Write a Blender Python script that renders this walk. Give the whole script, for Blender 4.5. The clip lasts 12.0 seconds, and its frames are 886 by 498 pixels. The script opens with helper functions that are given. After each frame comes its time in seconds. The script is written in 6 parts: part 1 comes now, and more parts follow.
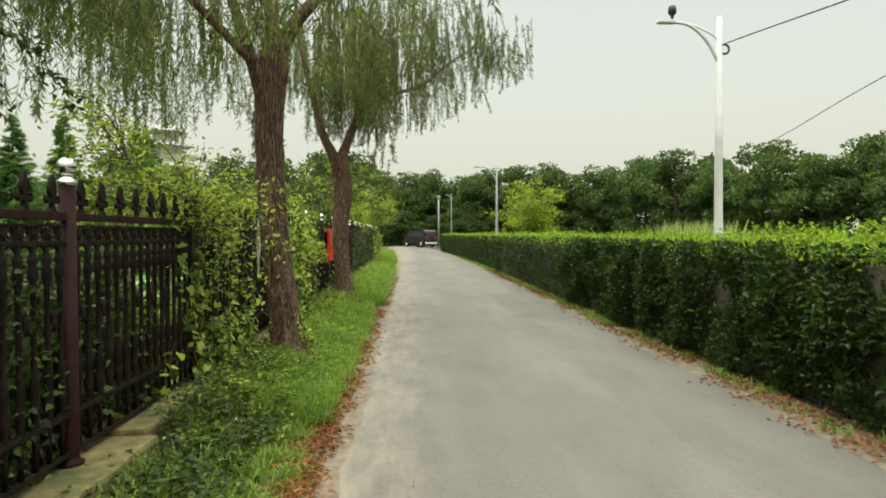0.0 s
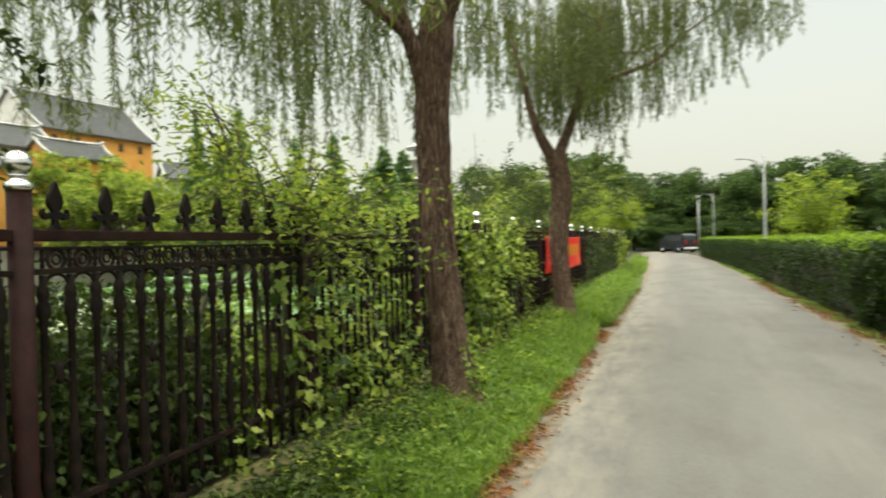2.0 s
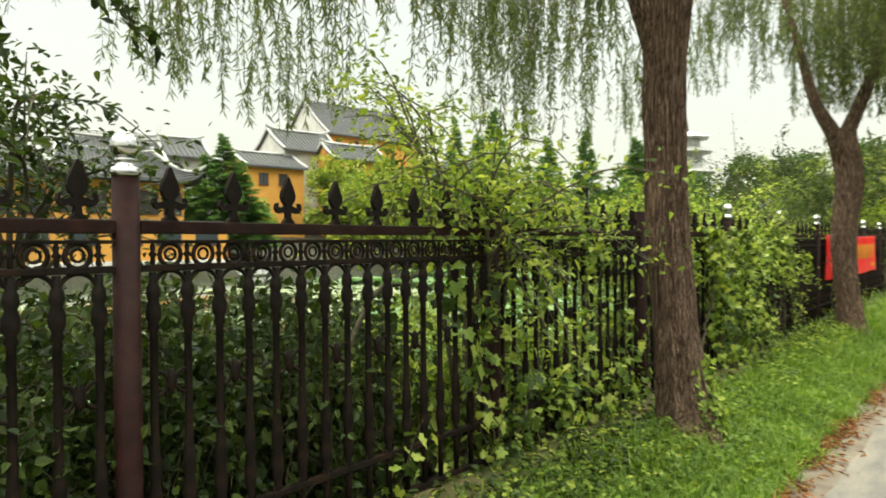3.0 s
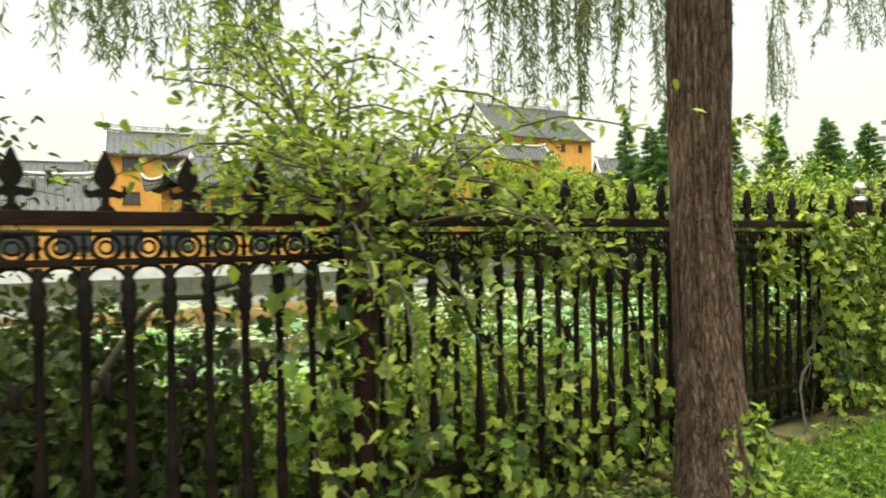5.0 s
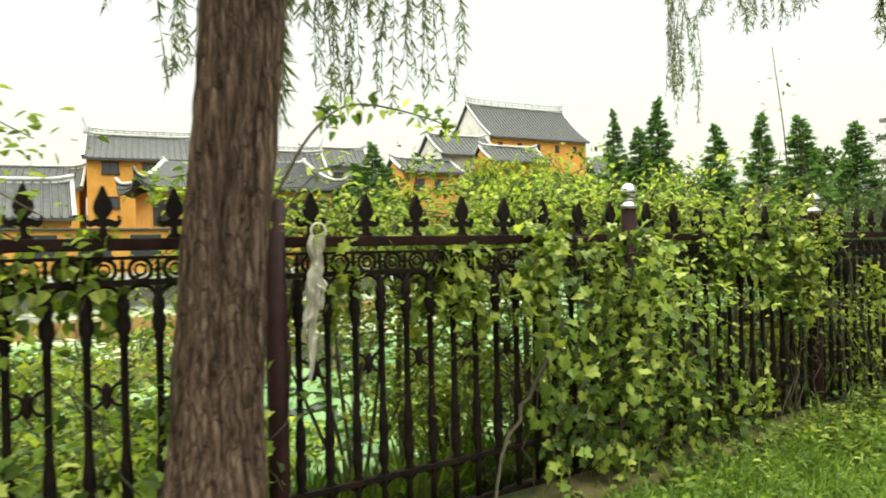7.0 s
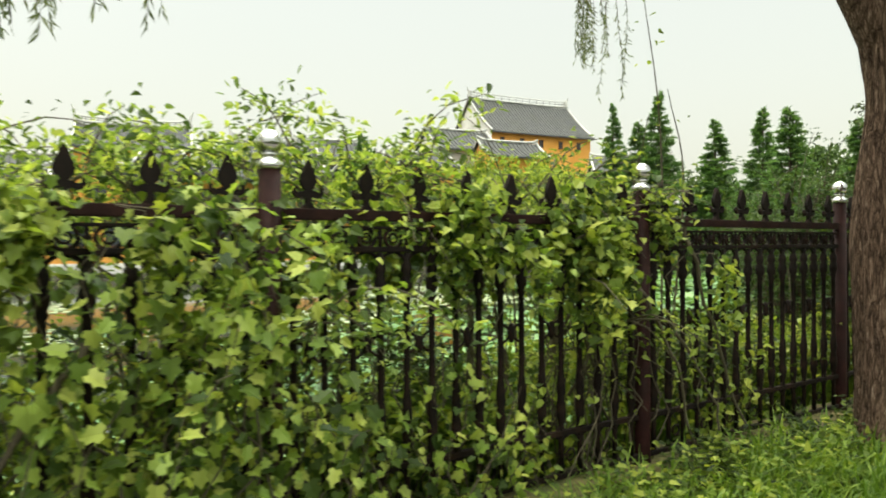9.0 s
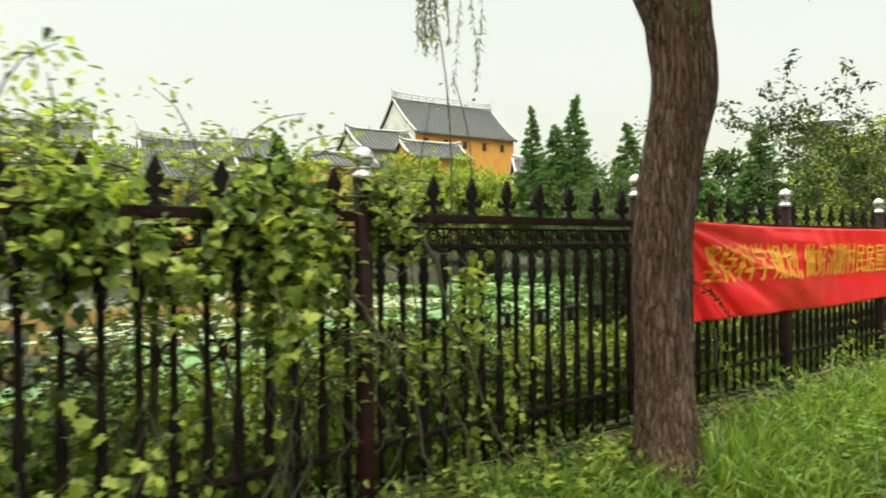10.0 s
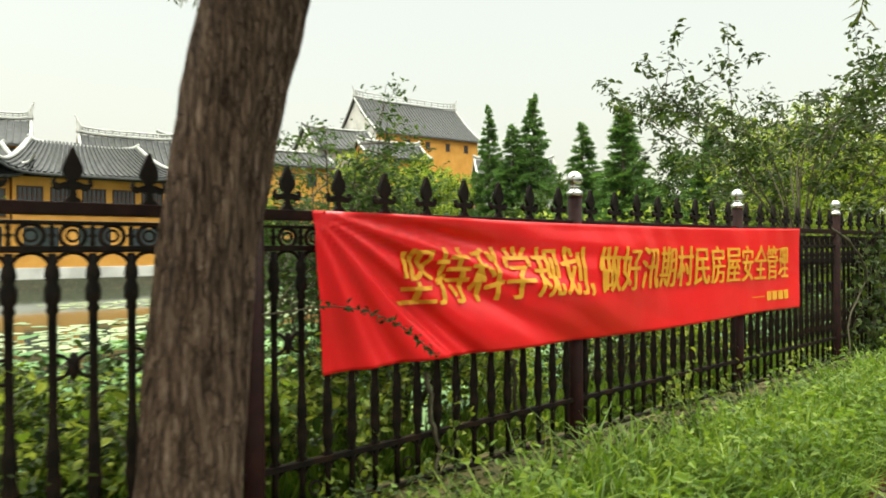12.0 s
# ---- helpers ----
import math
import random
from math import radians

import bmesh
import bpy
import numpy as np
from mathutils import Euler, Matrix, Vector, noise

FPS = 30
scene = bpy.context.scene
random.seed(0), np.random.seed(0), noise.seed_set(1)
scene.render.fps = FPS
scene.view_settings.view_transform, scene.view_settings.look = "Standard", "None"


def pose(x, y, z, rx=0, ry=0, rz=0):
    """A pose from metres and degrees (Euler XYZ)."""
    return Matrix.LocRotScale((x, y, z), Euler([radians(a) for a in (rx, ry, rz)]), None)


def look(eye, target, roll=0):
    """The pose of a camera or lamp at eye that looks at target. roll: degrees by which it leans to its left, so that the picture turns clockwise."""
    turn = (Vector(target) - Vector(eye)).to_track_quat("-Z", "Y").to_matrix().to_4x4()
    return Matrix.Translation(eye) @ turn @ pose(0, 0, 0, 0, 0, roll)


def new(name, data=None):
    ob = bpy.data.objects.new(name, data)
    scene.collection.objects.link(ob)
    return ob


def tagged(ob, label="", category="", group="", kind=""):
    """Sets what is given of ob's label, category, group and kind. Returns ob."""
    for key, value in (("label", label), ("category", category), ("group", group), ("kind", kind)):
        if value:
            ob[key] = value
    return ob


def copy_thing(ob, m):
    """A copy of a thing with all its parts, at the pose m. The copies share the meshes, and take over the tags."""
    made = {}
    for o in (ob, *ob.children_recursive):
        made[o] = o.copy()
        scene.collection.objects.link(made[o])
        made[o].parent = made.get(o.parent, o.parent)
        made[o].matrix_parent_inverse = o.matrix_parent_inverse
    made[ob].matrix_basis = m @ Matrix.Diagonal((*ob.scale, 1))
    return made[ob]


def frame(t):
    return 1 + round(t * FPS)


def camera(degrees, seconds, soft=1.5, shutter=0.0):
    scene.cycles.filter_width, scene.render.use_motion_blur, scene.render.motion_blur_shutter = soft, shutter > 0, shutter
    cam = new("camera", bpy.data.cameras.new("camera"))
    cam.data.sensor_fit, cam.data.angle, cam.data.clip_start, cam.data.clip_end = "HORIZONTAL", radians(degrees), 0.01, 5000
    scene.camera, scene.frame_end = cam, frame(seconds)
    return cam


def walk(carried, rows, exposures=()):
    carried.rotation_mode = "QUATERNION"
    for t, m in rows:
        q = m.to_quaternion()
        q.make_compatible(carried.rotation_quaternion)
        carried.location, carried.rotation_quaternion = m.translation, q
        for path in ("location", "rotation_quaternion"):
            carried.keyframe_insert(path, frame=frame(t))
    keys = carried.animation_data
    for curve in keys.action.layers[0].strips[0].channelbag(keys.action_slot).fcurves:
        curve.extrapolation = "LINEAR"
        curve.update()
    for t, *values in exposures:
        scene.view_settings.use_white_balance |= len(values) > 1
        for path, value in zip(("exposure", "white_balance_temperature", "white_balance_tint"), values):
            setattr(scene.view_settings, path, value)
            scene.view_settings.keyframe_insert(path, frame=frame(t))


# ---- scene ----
cam = camera(66.7, 12.0, 1.8, 0.3)
PATH = [
    (0, (2.046, -4.12, 1.62), (2.141, -2.123, 1.575), -0.2),
    (0.5, (2.195, -3.613, 1.671), (2.187, -1.613, 1.626), -0.4),
    (1, (2.361, -3.081, 1.654), (2.148, -1.093, 1.619), -0.5),
    (1.5, (2.486, -2.575, 1.668), (2.222, -0.593, 1.637), -0.3),
    (2, (2.56, -2.078, 1.654), (1.915, -0.185, 1.638), -1.4),
    (2.5, (2.488, -1.583, 1.659), (1.454, 0.128, 1.645), -0.9),
    (4.3, (2.588, 0.066, 1.636), (0.982, 1.258, 1.635), -1.3),
    (4.5, (2.583, 0.31, 1.622), (0.953, 1.469, 1.621), -1.3),
    (5, (2.631, 0.927, 1.607), (0.981, 2.058, 1.602), -1.0),
    (5.5, (2.75, 1.578, 1.604), (1.103, 2.712, 1.6), -1.4),
    (6, (2.871, 2.216, 1.628), (1.221, 3.345, 1.628), -1.4),
    (6.5, (2.962, 2.853, 1.673), (1.301, 3.967, 1.674), -1.4),
    (7, (2.974, 3.441, 1.68), (1.312, 4.554, 1.682), -1.3),
    (7.2, (3.0, 3.676, 1.677), (1.326, 4.77, 1.676), -1.2),
    (9, (2.783, 5.978, 1.588), (1.1, 7.06, 1.58), -0.3),
    (9.5, (2.923, 6.615, 1.567), (1.293, 7.773, 1.562), -0.6),
    (10, (2.932, 7.385, 1.571), (1.367, 8.629, 1.566), -0.5),
    (10.5, (2.983, 8.079, 1.584), (1.485, 9.404, 1.579), -0.5),
    (11, (2.959, 8.795, 1.563), (1.457, 10.116, 1.561), -0.6),
    (11.5, (2.951, 9.469, 1.591), (1.437, 10.776, 1.575), -0.1),
    (12, (2.875, 10.176, 1.565), (1.354, 11.474, 1.566), -0.4),
]
walk(cam, [(t, look(eye, target, roll)) for t, eye, target, roll in PATH],
     [(0, 0.0), (1.5, 0.04), (2.5, 0.25), (4.3, 0.42), (7.2, 0.42), (9, 0.22), (12, 0.26)])

# ---- world and light ----
rng = np.random.default_rng(7)
world = bpy.data.worlds.new("overcast_sky")
scene.world = world
world.use_nodes = True
wt = world.node_tree
wt.nodes.clear()
w_out = wt.nodes.new("ShaderNodeOutputWorld")
w_bg = wt.nodes.new("ShaderNodeBackground")
w_sky = wt.nodes.new("ShaderNodeTexSky")
w_sky.sky_type = "NISHITA"
w_sky.sun_disc = False
w_sky.sun_elevation, w_sky.sun_rotation = radians(58), radians(200)
w_sky.air_density, w_sky.dust_density = 2.0, 6.0
w_bg.inputs["Strength"].default_value = 0.05
wt.links.new(w_sky.outputs[0], w_bg.inputs["Color"])
# the closed cloud deck above the haze
w_cloud = wt.nodes.new("ShaderNodeBackground")
w_noise = wt.nodes.new("ShaderNodeTexNoise")
w_noise.inputs["Scale"].default_value = 1.6
w_noise.inputs["Detail"].default_value = 4
w_ramp = wt.nodes.new("ShaderNodeValToRGB")
w_ramp.color_ramp.elements[0].color = (0.92, 0.945, 0.82, 1)
w_ramp.color_ramp.elements[1].color = (0.98, 1.0, 0.88, 1)
wt.links.new(w_noise.outputs["Fac"], w_ramp.inputs[0])
wt.links.new(w_ramp.outputs[0], w_cloud.inputs["Color"])
# an overcast deck is brightest overhead
w_co = wt.nodes.new("ShaderNodeTexCoord")
w_sep = wt.nodes.new("ShaderNodeSeparateXYZ")
w_map = wt.nodes.new("ShaderNodeMapRange")
w_map.interpolation_type = "SMOOTHSTEP"
w_map.inputs["From Min"].default_value, w_map.inputs["From Max"].default_value = 0.40, 1.0
w_map.inputs["To Min"].default_value, w_map.inputs["To Max"].default_value = 0.665, 5.8
wt.links.new(w_co.outputs["Generated"], w_sep.inputs[0])
wt.links.new(w_sep.outputs["Z"], w_map.inputs["Value"])
wt.links.new(w_map.outputs[0], w_cloud.inputs["Strength"])
w_add = wt.nodes.new("ShaderNodeAddShader")
wt.links.new(w_bg.outputs[0], w_add.inputs[0])
wt.links.new(w_cloud.outputs[0], w_add.inputs[1])
wt.links.new(w_add.outputs[0], w_out.inputs["Surface"])

sun_data = bpy.data.lights.new("sun", "SUN")
sun_data.energy, sun_data.angle, sun_data.color = 1.5, radians(20), (1.0, 0.96, 0.88)
sun = new("sun", sun_data)
sun.matrix_world = pose(0, 0, 30, 32, 0, 200)


# ---- materials ----
def node_mat(name):
    m = bpy.data.materials.new(name)
    m.use_nodes = True
    nt = m.node_tree
    b = nt.nodes["Principled BSDF"]
    return m, nt, b


def ramp_node(nt, colours, fac, lo=0.3, hi=0.7):
    r = nt.nodes.new("ShaderNodeValToRGB")
    els = r.color_ramp.elements
    while len(els) < len(colours):
        els.new(0.5)
    for i, (e, c) in enumerate(zip(els, colours)):
        e.position = lo + (hi - lo) * i / max(1, len(colours) - 1)
        e.color = (*c, 1)
    nt.links.new(fac, r.inputs[0])
    return r.outputs[0]


def noise_node(nt, scale, detail=6, stretch=(1, 1, 1), rough=0.6):
    co = nt.nodes.new("ShaderNodeTexCoord")
    mp = nt.nodes.new("ShaderNodeMapping")
    mp.inputs["Scale"].default_value = stretch
    n = nt.nodes.new("ShaderNodeTexNoise")
    n.inputs["Scale"].default_value = scale
    n.inputs["Detail"].default_value = detail
    n.inputs["Roughness"].default_value = rough
    nt.links.new(co.outputs["Object"], mp.inputs[0])
    nt.links.new(mp.outputs[0], n.inputs["Vector"])
    return n.outputs["Fac"]


def mix_node(nt, a, b, fac, mode="MIX"):
    m = nt.nodes.new("ShaderNodeMix")
    m.data_type, m.blend_type = "RGBA", mode
    for k, s in ((0, fac), (6, a), (7, b)):
        if hasattr(s, "default_value") or hasattr(s, "links"):
            nt.links.new(s, m.inputs[k])
        elif k == 0:
            m.inputs[0].default_value = s
        else:
            m.inputs[k].default_value = (*s, 1)
    return m.outputs[2]


def surface(name, colours, scale=3.0, stains=(0.1, 0.1, 0.09), stain_scale=0.6, stain=0.35, rough=0.8, bump=0.3, bump_scale=40,
            metallic=0.0, stretch=(1, 1, 1), spec=0.4):
    """A solid surface: grain, large stains, fine relief."""
    m, nt, b = node_mat(name)
    base = ramp_node(nt, colours, noise_node(nt, scale, 8, stretch))
    big = ramp_node(nt, [(0, 0, 0), (0.15, 0.15, 0.15), (1, 1, 1)], noise_node(nt, stain_scale, 5))
    sc = nt.nodes.new("ShaderNodeMath")
    sc.operation = "MULTIPLY"
    sc.inputs[1].default_value = stain
    nt.links.new(big, sc.inputs[0])
    nt.links.new(mix_node(nt, base, stains, sc.outputs[0]), b.inputs["Base Color"])
    b.inputs["Roughness"].default_value = rough
    b.inputs["Metallic"].default_value = metallic
    b.inputs["Specular IOR Level"].default_value = spec
    if bump:
        bp = nt.nodes.new("ShaderNodeBump")
        bp.inputs["Strength"].default_value = bump
        bp.inputs["Distance"].default_value = 0.02
        nt.links.new(noise_node(nt, bump_scale, 6, stretch), bp.inputs["Height"])
        nt.links.new(bp.outputs[0], b.inputs["Normal"])
    return m


def leaf_mat(name, colours, translucent=0.35, rough=0.5, big=0.5, gloss=0.3):
    """Leaves: each island its own shade, slow drift over the plant, light shining through."""
    m, nt, b = node_mat(name)
    geo = nt.nodes.new("ShaderNodeNewGeometry")
    c = ramp_node(nt, colours, geo.outputs["Random Per Island"], 0.05, 0.95)
    drift = ramp_node(nt, [(0.55, 0.6, 0.5), (1.25, 1.2, 1.1)], noise_node(nt, big, 3))
    c = mix_node(nt, c, drift, 0.8, "MULTIPLY")
    nt.links.new(c, b.inputs["Base Color"])
    b.inputs["Roughness"].default_value = rough
    b.inputs["Specular IOR Level"].default_value = gloss
    tr = nt.nodes.new("ShaderNodeBsdfTranslucent")
    nt.links.new(mix_node(nt, c, (1.3, 1.35, 0.6), 1.0, "MULTIPLY"), tr.inputs["Color"])
    ms = nt.nodes.new("ShaderNodeMixShader")
    ms.inputs[0].default_value = translucent
    nt.links.new(b.outputs[0], ms.inputs[1])
    nt.links.new(tr.outputs[0], ms.inputs[2])
    nt.links.new(ms.outputs[0], nt.nodes["Material Output"].inputs["Surface"])
    return m


M_ROAD = None
M_SAND = surface("edge_sand", [(0.10, 0.080, 0.055), (0.16, 0.132, 0.094), (0.21, 0.178, 0.132)], 9, (0.075, 0.055, 0.035), 1.8, 0.65, 0.95, 0.5, 60)
# ground soil; its dark colour also serves as shade inside the hedge
M_SOIL_AND_SHADE = surface("soil", [(0.014, 0.014, 0.007), (0.028, 0.028, 0.013), (0.05, 0.042, 0.022)], 4, (0.015, 0.022, 0.007), 0.8, 0.5, 0.95, 0.6, 30)
M_STONE = surface("kerb_stone", [(0.085, 0.068, 0.026), (0.15, 0.122, 0.046), (0.23, 0.19, 0.075)], 9, (0.045, 0.062, 0.016), 3.0, 0.95, 0.9, 1.0, 28)
M_BARK = None
M_POST = surface("maroon_paint", [(0.012, 0.004, 0.003), (0.020, 0.006, 0.005), (0.030, 0.010, 0.008)], 14, (0.02, 0.015, 0.012), 3, 0.5, 0.6, 0.12, 90, spec=0.1)
M_IRON = surface("iron_paint", [(0.006, 0.0055, 0.005), (0.010, 0.0085, 0.007), (0.020, 0.013, 0.010)], 18, (0.045, 0.022, 0.012), 5, 0.5, 0.65, 0.25, 120, spec=0.07)
M_RAIL = surface("rail_paint", [(0.012, 0.006, 0.005), (0.020, 0.009, 0.007), (0.034, 0.015, 0.011)], 10, (0.015, 0.012, 0.01), 3, 0.5, 0.65, 0.2, 90, spec=0.08)
M_STEEL = surface("polished_steel", [(0.62, 0.62, 0.60), (0.72, 0.72, 0.70)], 6, (0.4, 0.4, 0.36), 8, 0.25, 0.16, 0.03, 60, metallic=1.0)
M_TWIG = surface("twig", [(0.05, 0.04, 0.025), (0.085, 0.07, 0.04), (0.12, 0.10, 0.06)], 20, (0.04, 0.05, 0.02), 3, 0.4, 0.85, 0.3, 80)
M_OCHRE = surface("ochre_plaster", [(0.60, 0.28, 0.050), (0.66, 0.32, 0.062), (0.72, 0.37, 0.085)], 0.8, (0.42, 0.20, 0.04), 0.22, 0.5, 0.9, 0.1, 6)
M_WHITE = surface("white_plaster", [(0.55, 0.54, 0.50), (0.68, 0.67, 0.62), (0.74, 0.73, 0.69)], 0.9, (0.36, 0.35, 0.32), 0.4, 0.5, 0.85, 0.1, 6)
M_TILE = surface("grey_roof_tile", [(0.042, 0.044, 0.045), (0.064, 0.066, 0.066), (0.092, 0.094, 0.09)], 2.5, (0.06, 0.065, 0.05), 0.3, 0.6, 0.85, 0.3, 10)
M_RIDGE = surface("ridge_plaster", [(0.32, 0.32, 0.30), (0.48, 0.48, 0.45), (0.60, 0.60, 0.56)], 1.2, (0.2, 0.2, 0.18), 0.6, 0.5, 0.9, 0.2, 8)
M_WOOD = surface("dark_frame_wood", [(0.05, 0.025, 0.018), (0.08, 0.04, 0.03)], 3, (0.04, 0.03, 0.02), 1, 0.4, 0.7, 0.1, 20)
M_PAINT = surface("lamp_post_paint", [(0.52, 0.53, 0.51), (0.62, 0.63, 0.61)], 5, (0.35, 0.34, 0.30), 1.5, 0.4, 0.45, 0.06, 50)
M_BLACK = surface("black_plastic", [(0.012, 0.012, 0.013), (0.022, 0.022, 0.023)], 8, (0.03, 0.03, 0.03), 2, 0.3, 0.45, 0.05, 60)
M_RED = surface("red_banner_cloth", [(0.84, 0.006, 0.010), (0.90, 0.009, 0.013), (0.93, 0.014, 0.018)], 2.0, (0.78, 0.005, 0.009), 1.2, 0.5, 0.33, 0.12, 260, spec=0.45)
M_YELLOW = surface("yellow_print", [(0.80, 0.37, 0.02), (0.86, 0.44, 0.035)], 6, (0.74, 0.27, 0.03), 2.5, 0.4, 0.55, 0.08, 200)
M_BAG = surface("torn_plastic_bag", [(0.52, 0.50, 0.40), (0.66, 0.64, 0.54), (0.75, 0.73, 0.64)], 12, (0.40, 0.33, 0.16), 6, 0.5, 0.4, 0.2, 60)
M_VAN = surface("dark_car_paint", [(0.018, 0.020, 0.024), (0.028, 0.030, 0.034)], 3, (0.05, 0.05, 0.045), 1, 0.3, 0.28, 0.0)
M_TAIL = surface("tail_lamp_red", [(0.35, 0.02, 0.02), (0.45, 0.03, 0.03)], 8, (0.2, 0.01, 0.01), 2, 0.2, 0.25, 0.0)
M_CHROME = surface("pale_metal", [(0.55, 0.55, 0.54), (0.66, 0.66, 0.65)], 8, (0.4, 0.4, 0.4), 2, 0.2, 0.3, 0.0)

L_WILLOW = leaf_mat("willow_leaf", [(0.062, 0.090, 0.022), (0.106, 0.142, 0.034), (0.193, 0.222, 0.052)], 0.36, 0.5, 0.6)
# range widened: darkest tones imitate shadow inside the vine, palest its highlights
L_VINE = leaf_mat("vine_leaf", [(0.038, 0.069, 0.015), (0.086, 0.131, 0.029), (0.193, 0.291, 0.054), (0.332, 0.428, 0.092), (0.511, 0.559, 0.144)], 0.45, 0.42, 1.1, 0.25)
L_SHRUB = leaf_mat("shrub_leaf", [(0.065, 0.101, 0.022), (0.154, 0.222, 0.039), (0.269, 0.342, 0.065), (0.415, 0.456, 0.098)], 0.45, 0.45, 0.9, 0.25)
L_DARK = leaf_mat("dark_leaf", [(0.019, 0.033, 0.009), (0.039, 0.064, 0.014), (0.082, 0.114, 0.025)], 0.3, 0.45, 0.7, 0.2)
# side leaves darkened below their own green: the face's shade put into colour
L_HEDGE_SHADED = leaf_mat("hedge_leaf_shaded", [(0.012, 0.026, 0.005), (0.022, 0.046, 0.007), (0.042, 0.076, 0.01)], 0.28, 0.4, 0.8, 0.2)
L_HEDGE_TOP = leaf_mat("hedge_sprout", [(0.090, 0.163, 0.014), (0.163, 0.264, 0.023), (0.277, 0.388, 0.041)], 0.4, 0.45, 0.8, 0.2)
L_WOODS = leaf_mat("woods_leaf", [(0.03, 0.058, 0.018), (0.062, 0.112, 0.028), (0.115, 0.18, 0.045)], 0.3, 0.6, 0.12)
# needle greens lightened, so the colour holds the haze of distance
L_CONIFER = leaf_mat("conifer_needle", [(0.075, 0.15, 0.06), (0.12, 0.22, 0.08), (0.18, 0.30, 0.11)], 0.35, 0.6, 0.3)
L_LIME = leaf_mat("lime_leaf", [(0.143, 0.218, 0.021), (0.229, 0.300, 0.028), (0.315, 0.382, 0.042)], 0.4, 0.5, 0.5)
L_GRASS = leaf_mat("grass_blade", [(0.084, 0.149, 0.022), (0.140, 0.235, 0.033), (0.239, 0.331, 0.056)], 0.4, 0.5, 0.9)
L_REED = leaf_mat("reed_blade", [(0.228, 0.295, 0.116), (0.326, 0.388, 0.174), (0.456, 0.496, 0.233)], 0.35, 0.6, 0.5)
L_LOTUS = leaf_mat("lotus_pad", [(0.085, 0.185, 0.065), (0.130, 0.250, 0.092), (0.20, 0.33, 0.13)], 0.3, 0.5, 0.15, 0.3)
L_DUCK = leaf_mat("floating_pad", [(0.235, 0.305, 0.170), (0.315, 0.385, 0.225), (0.415, 0.460, 0.290)], 0.15, 0.45, 0.2)
L_LITTER = leaf_mat("dead_leaf", [(0.105, 0.035, 0.011), (0.200, 0.075, 0.022), (0.315, 0.150, 0.053)], 0.1, 0.8, 2.0)


def ridges_grey(nt):
    return ramp_node(nt, [(0, 0, 0), (1, 1, 1)], noise_node(nt, 48, 9, (1, 1, 0.08), 0.78), 0.3, 0.7)


def bark_material():
    m, nt, b = node_mat("willow_bark")
    ridges = noise_node(nt, 55, 10, (1, 1, 0.06), 0.8)
    c = ramp_node(nt, [(0.014, 0.009, 0.007), (0.085, 0.052, 0.034), (0.25, 0.165, 0.112), (0.56, 0.43, 0.33)], ridges, 0.36, 0.66)
    patch = ramp_node(nt, [(0, 0, 0), (0.1, 0.1, 0.1), (0.55, 0.55, 0.55)], noise_node(nt, 2.2, 5, (1, 1, 0.5)))
    nt.links.new(mix_node(nt, c, (0.37, 0.25, 0.165), patch), b.inputs["Base Color"])
    b.inputs["Roughness"].default_value = 0.95
    b.inputs["Specular IOR Level"].default_value = 0.15
    # cracks between long plates of bark
    co = nt.nodes.new("ShaderNodeTexCoord")
    warp = nt.nodes.new("ShaderNodeTexNoise")
    warp.inputs["Scale"].default_value = 7
    warp.inputs["Detail"].default_value = 4
    nt.links.new(co.outputs["Object"], warp.inputs["Vector"])
    shift = nt.nodes.new("ShaderNodeVectorMath")
    shift.operation = "MULTIPLY_ADD"
    shift.inputs[1].default_value = (0.07, 0.07, 0.9)
    nt.links.new(warp.outputs["Color"], shift.inputs[0])
    nt.links.new(co.outputs["Object"], shift.inputs[2])
    mp = nt.nodes.new("ShaderNodeMapping")
    mp.inputs["Scale"].default_value = (1, 1, 0.045)
    nt.links.new(shift.outputs[0], mp.inputs[0])
    vo = nt.nodes.new("ShaderNodeTexVoronoi")
    vo.feature = "DISTANCE_TO_EDGE"
    vo.inputs["Scale"].default_value = 34
    nt.links.new(mp.outputs[0], vo.inputs["Vector"])
    crack = ramp_node(nt, [(0.36, 0.33, 0.30), (0.92, 0.92, 0.92), (1, 1, 1)], vo.outputs["Distance"], 0.0, 0.22)
    base = b.inputs["Base Color"].links[0].from_socket
    nt.links.new(mix_node(nt, base, crack, 1.0, "MULTIPLY"), b.inputs["Base Color"])
    height = mix_node(nt, crack, ridges_grey(nt), 0.45)
    bp = nt.nodes.new("ShaderNodeBump")
    bp.inputs["Strength"].default_value = 1.0
    bp.inputs["Distance"].default_value = 0.06
    nt.links.new(height, bp.inputs["Height"])
    nt.links.new(bp.outputs[0], b.inputs["Normal"])
    return m


M_BARK = bark_material()


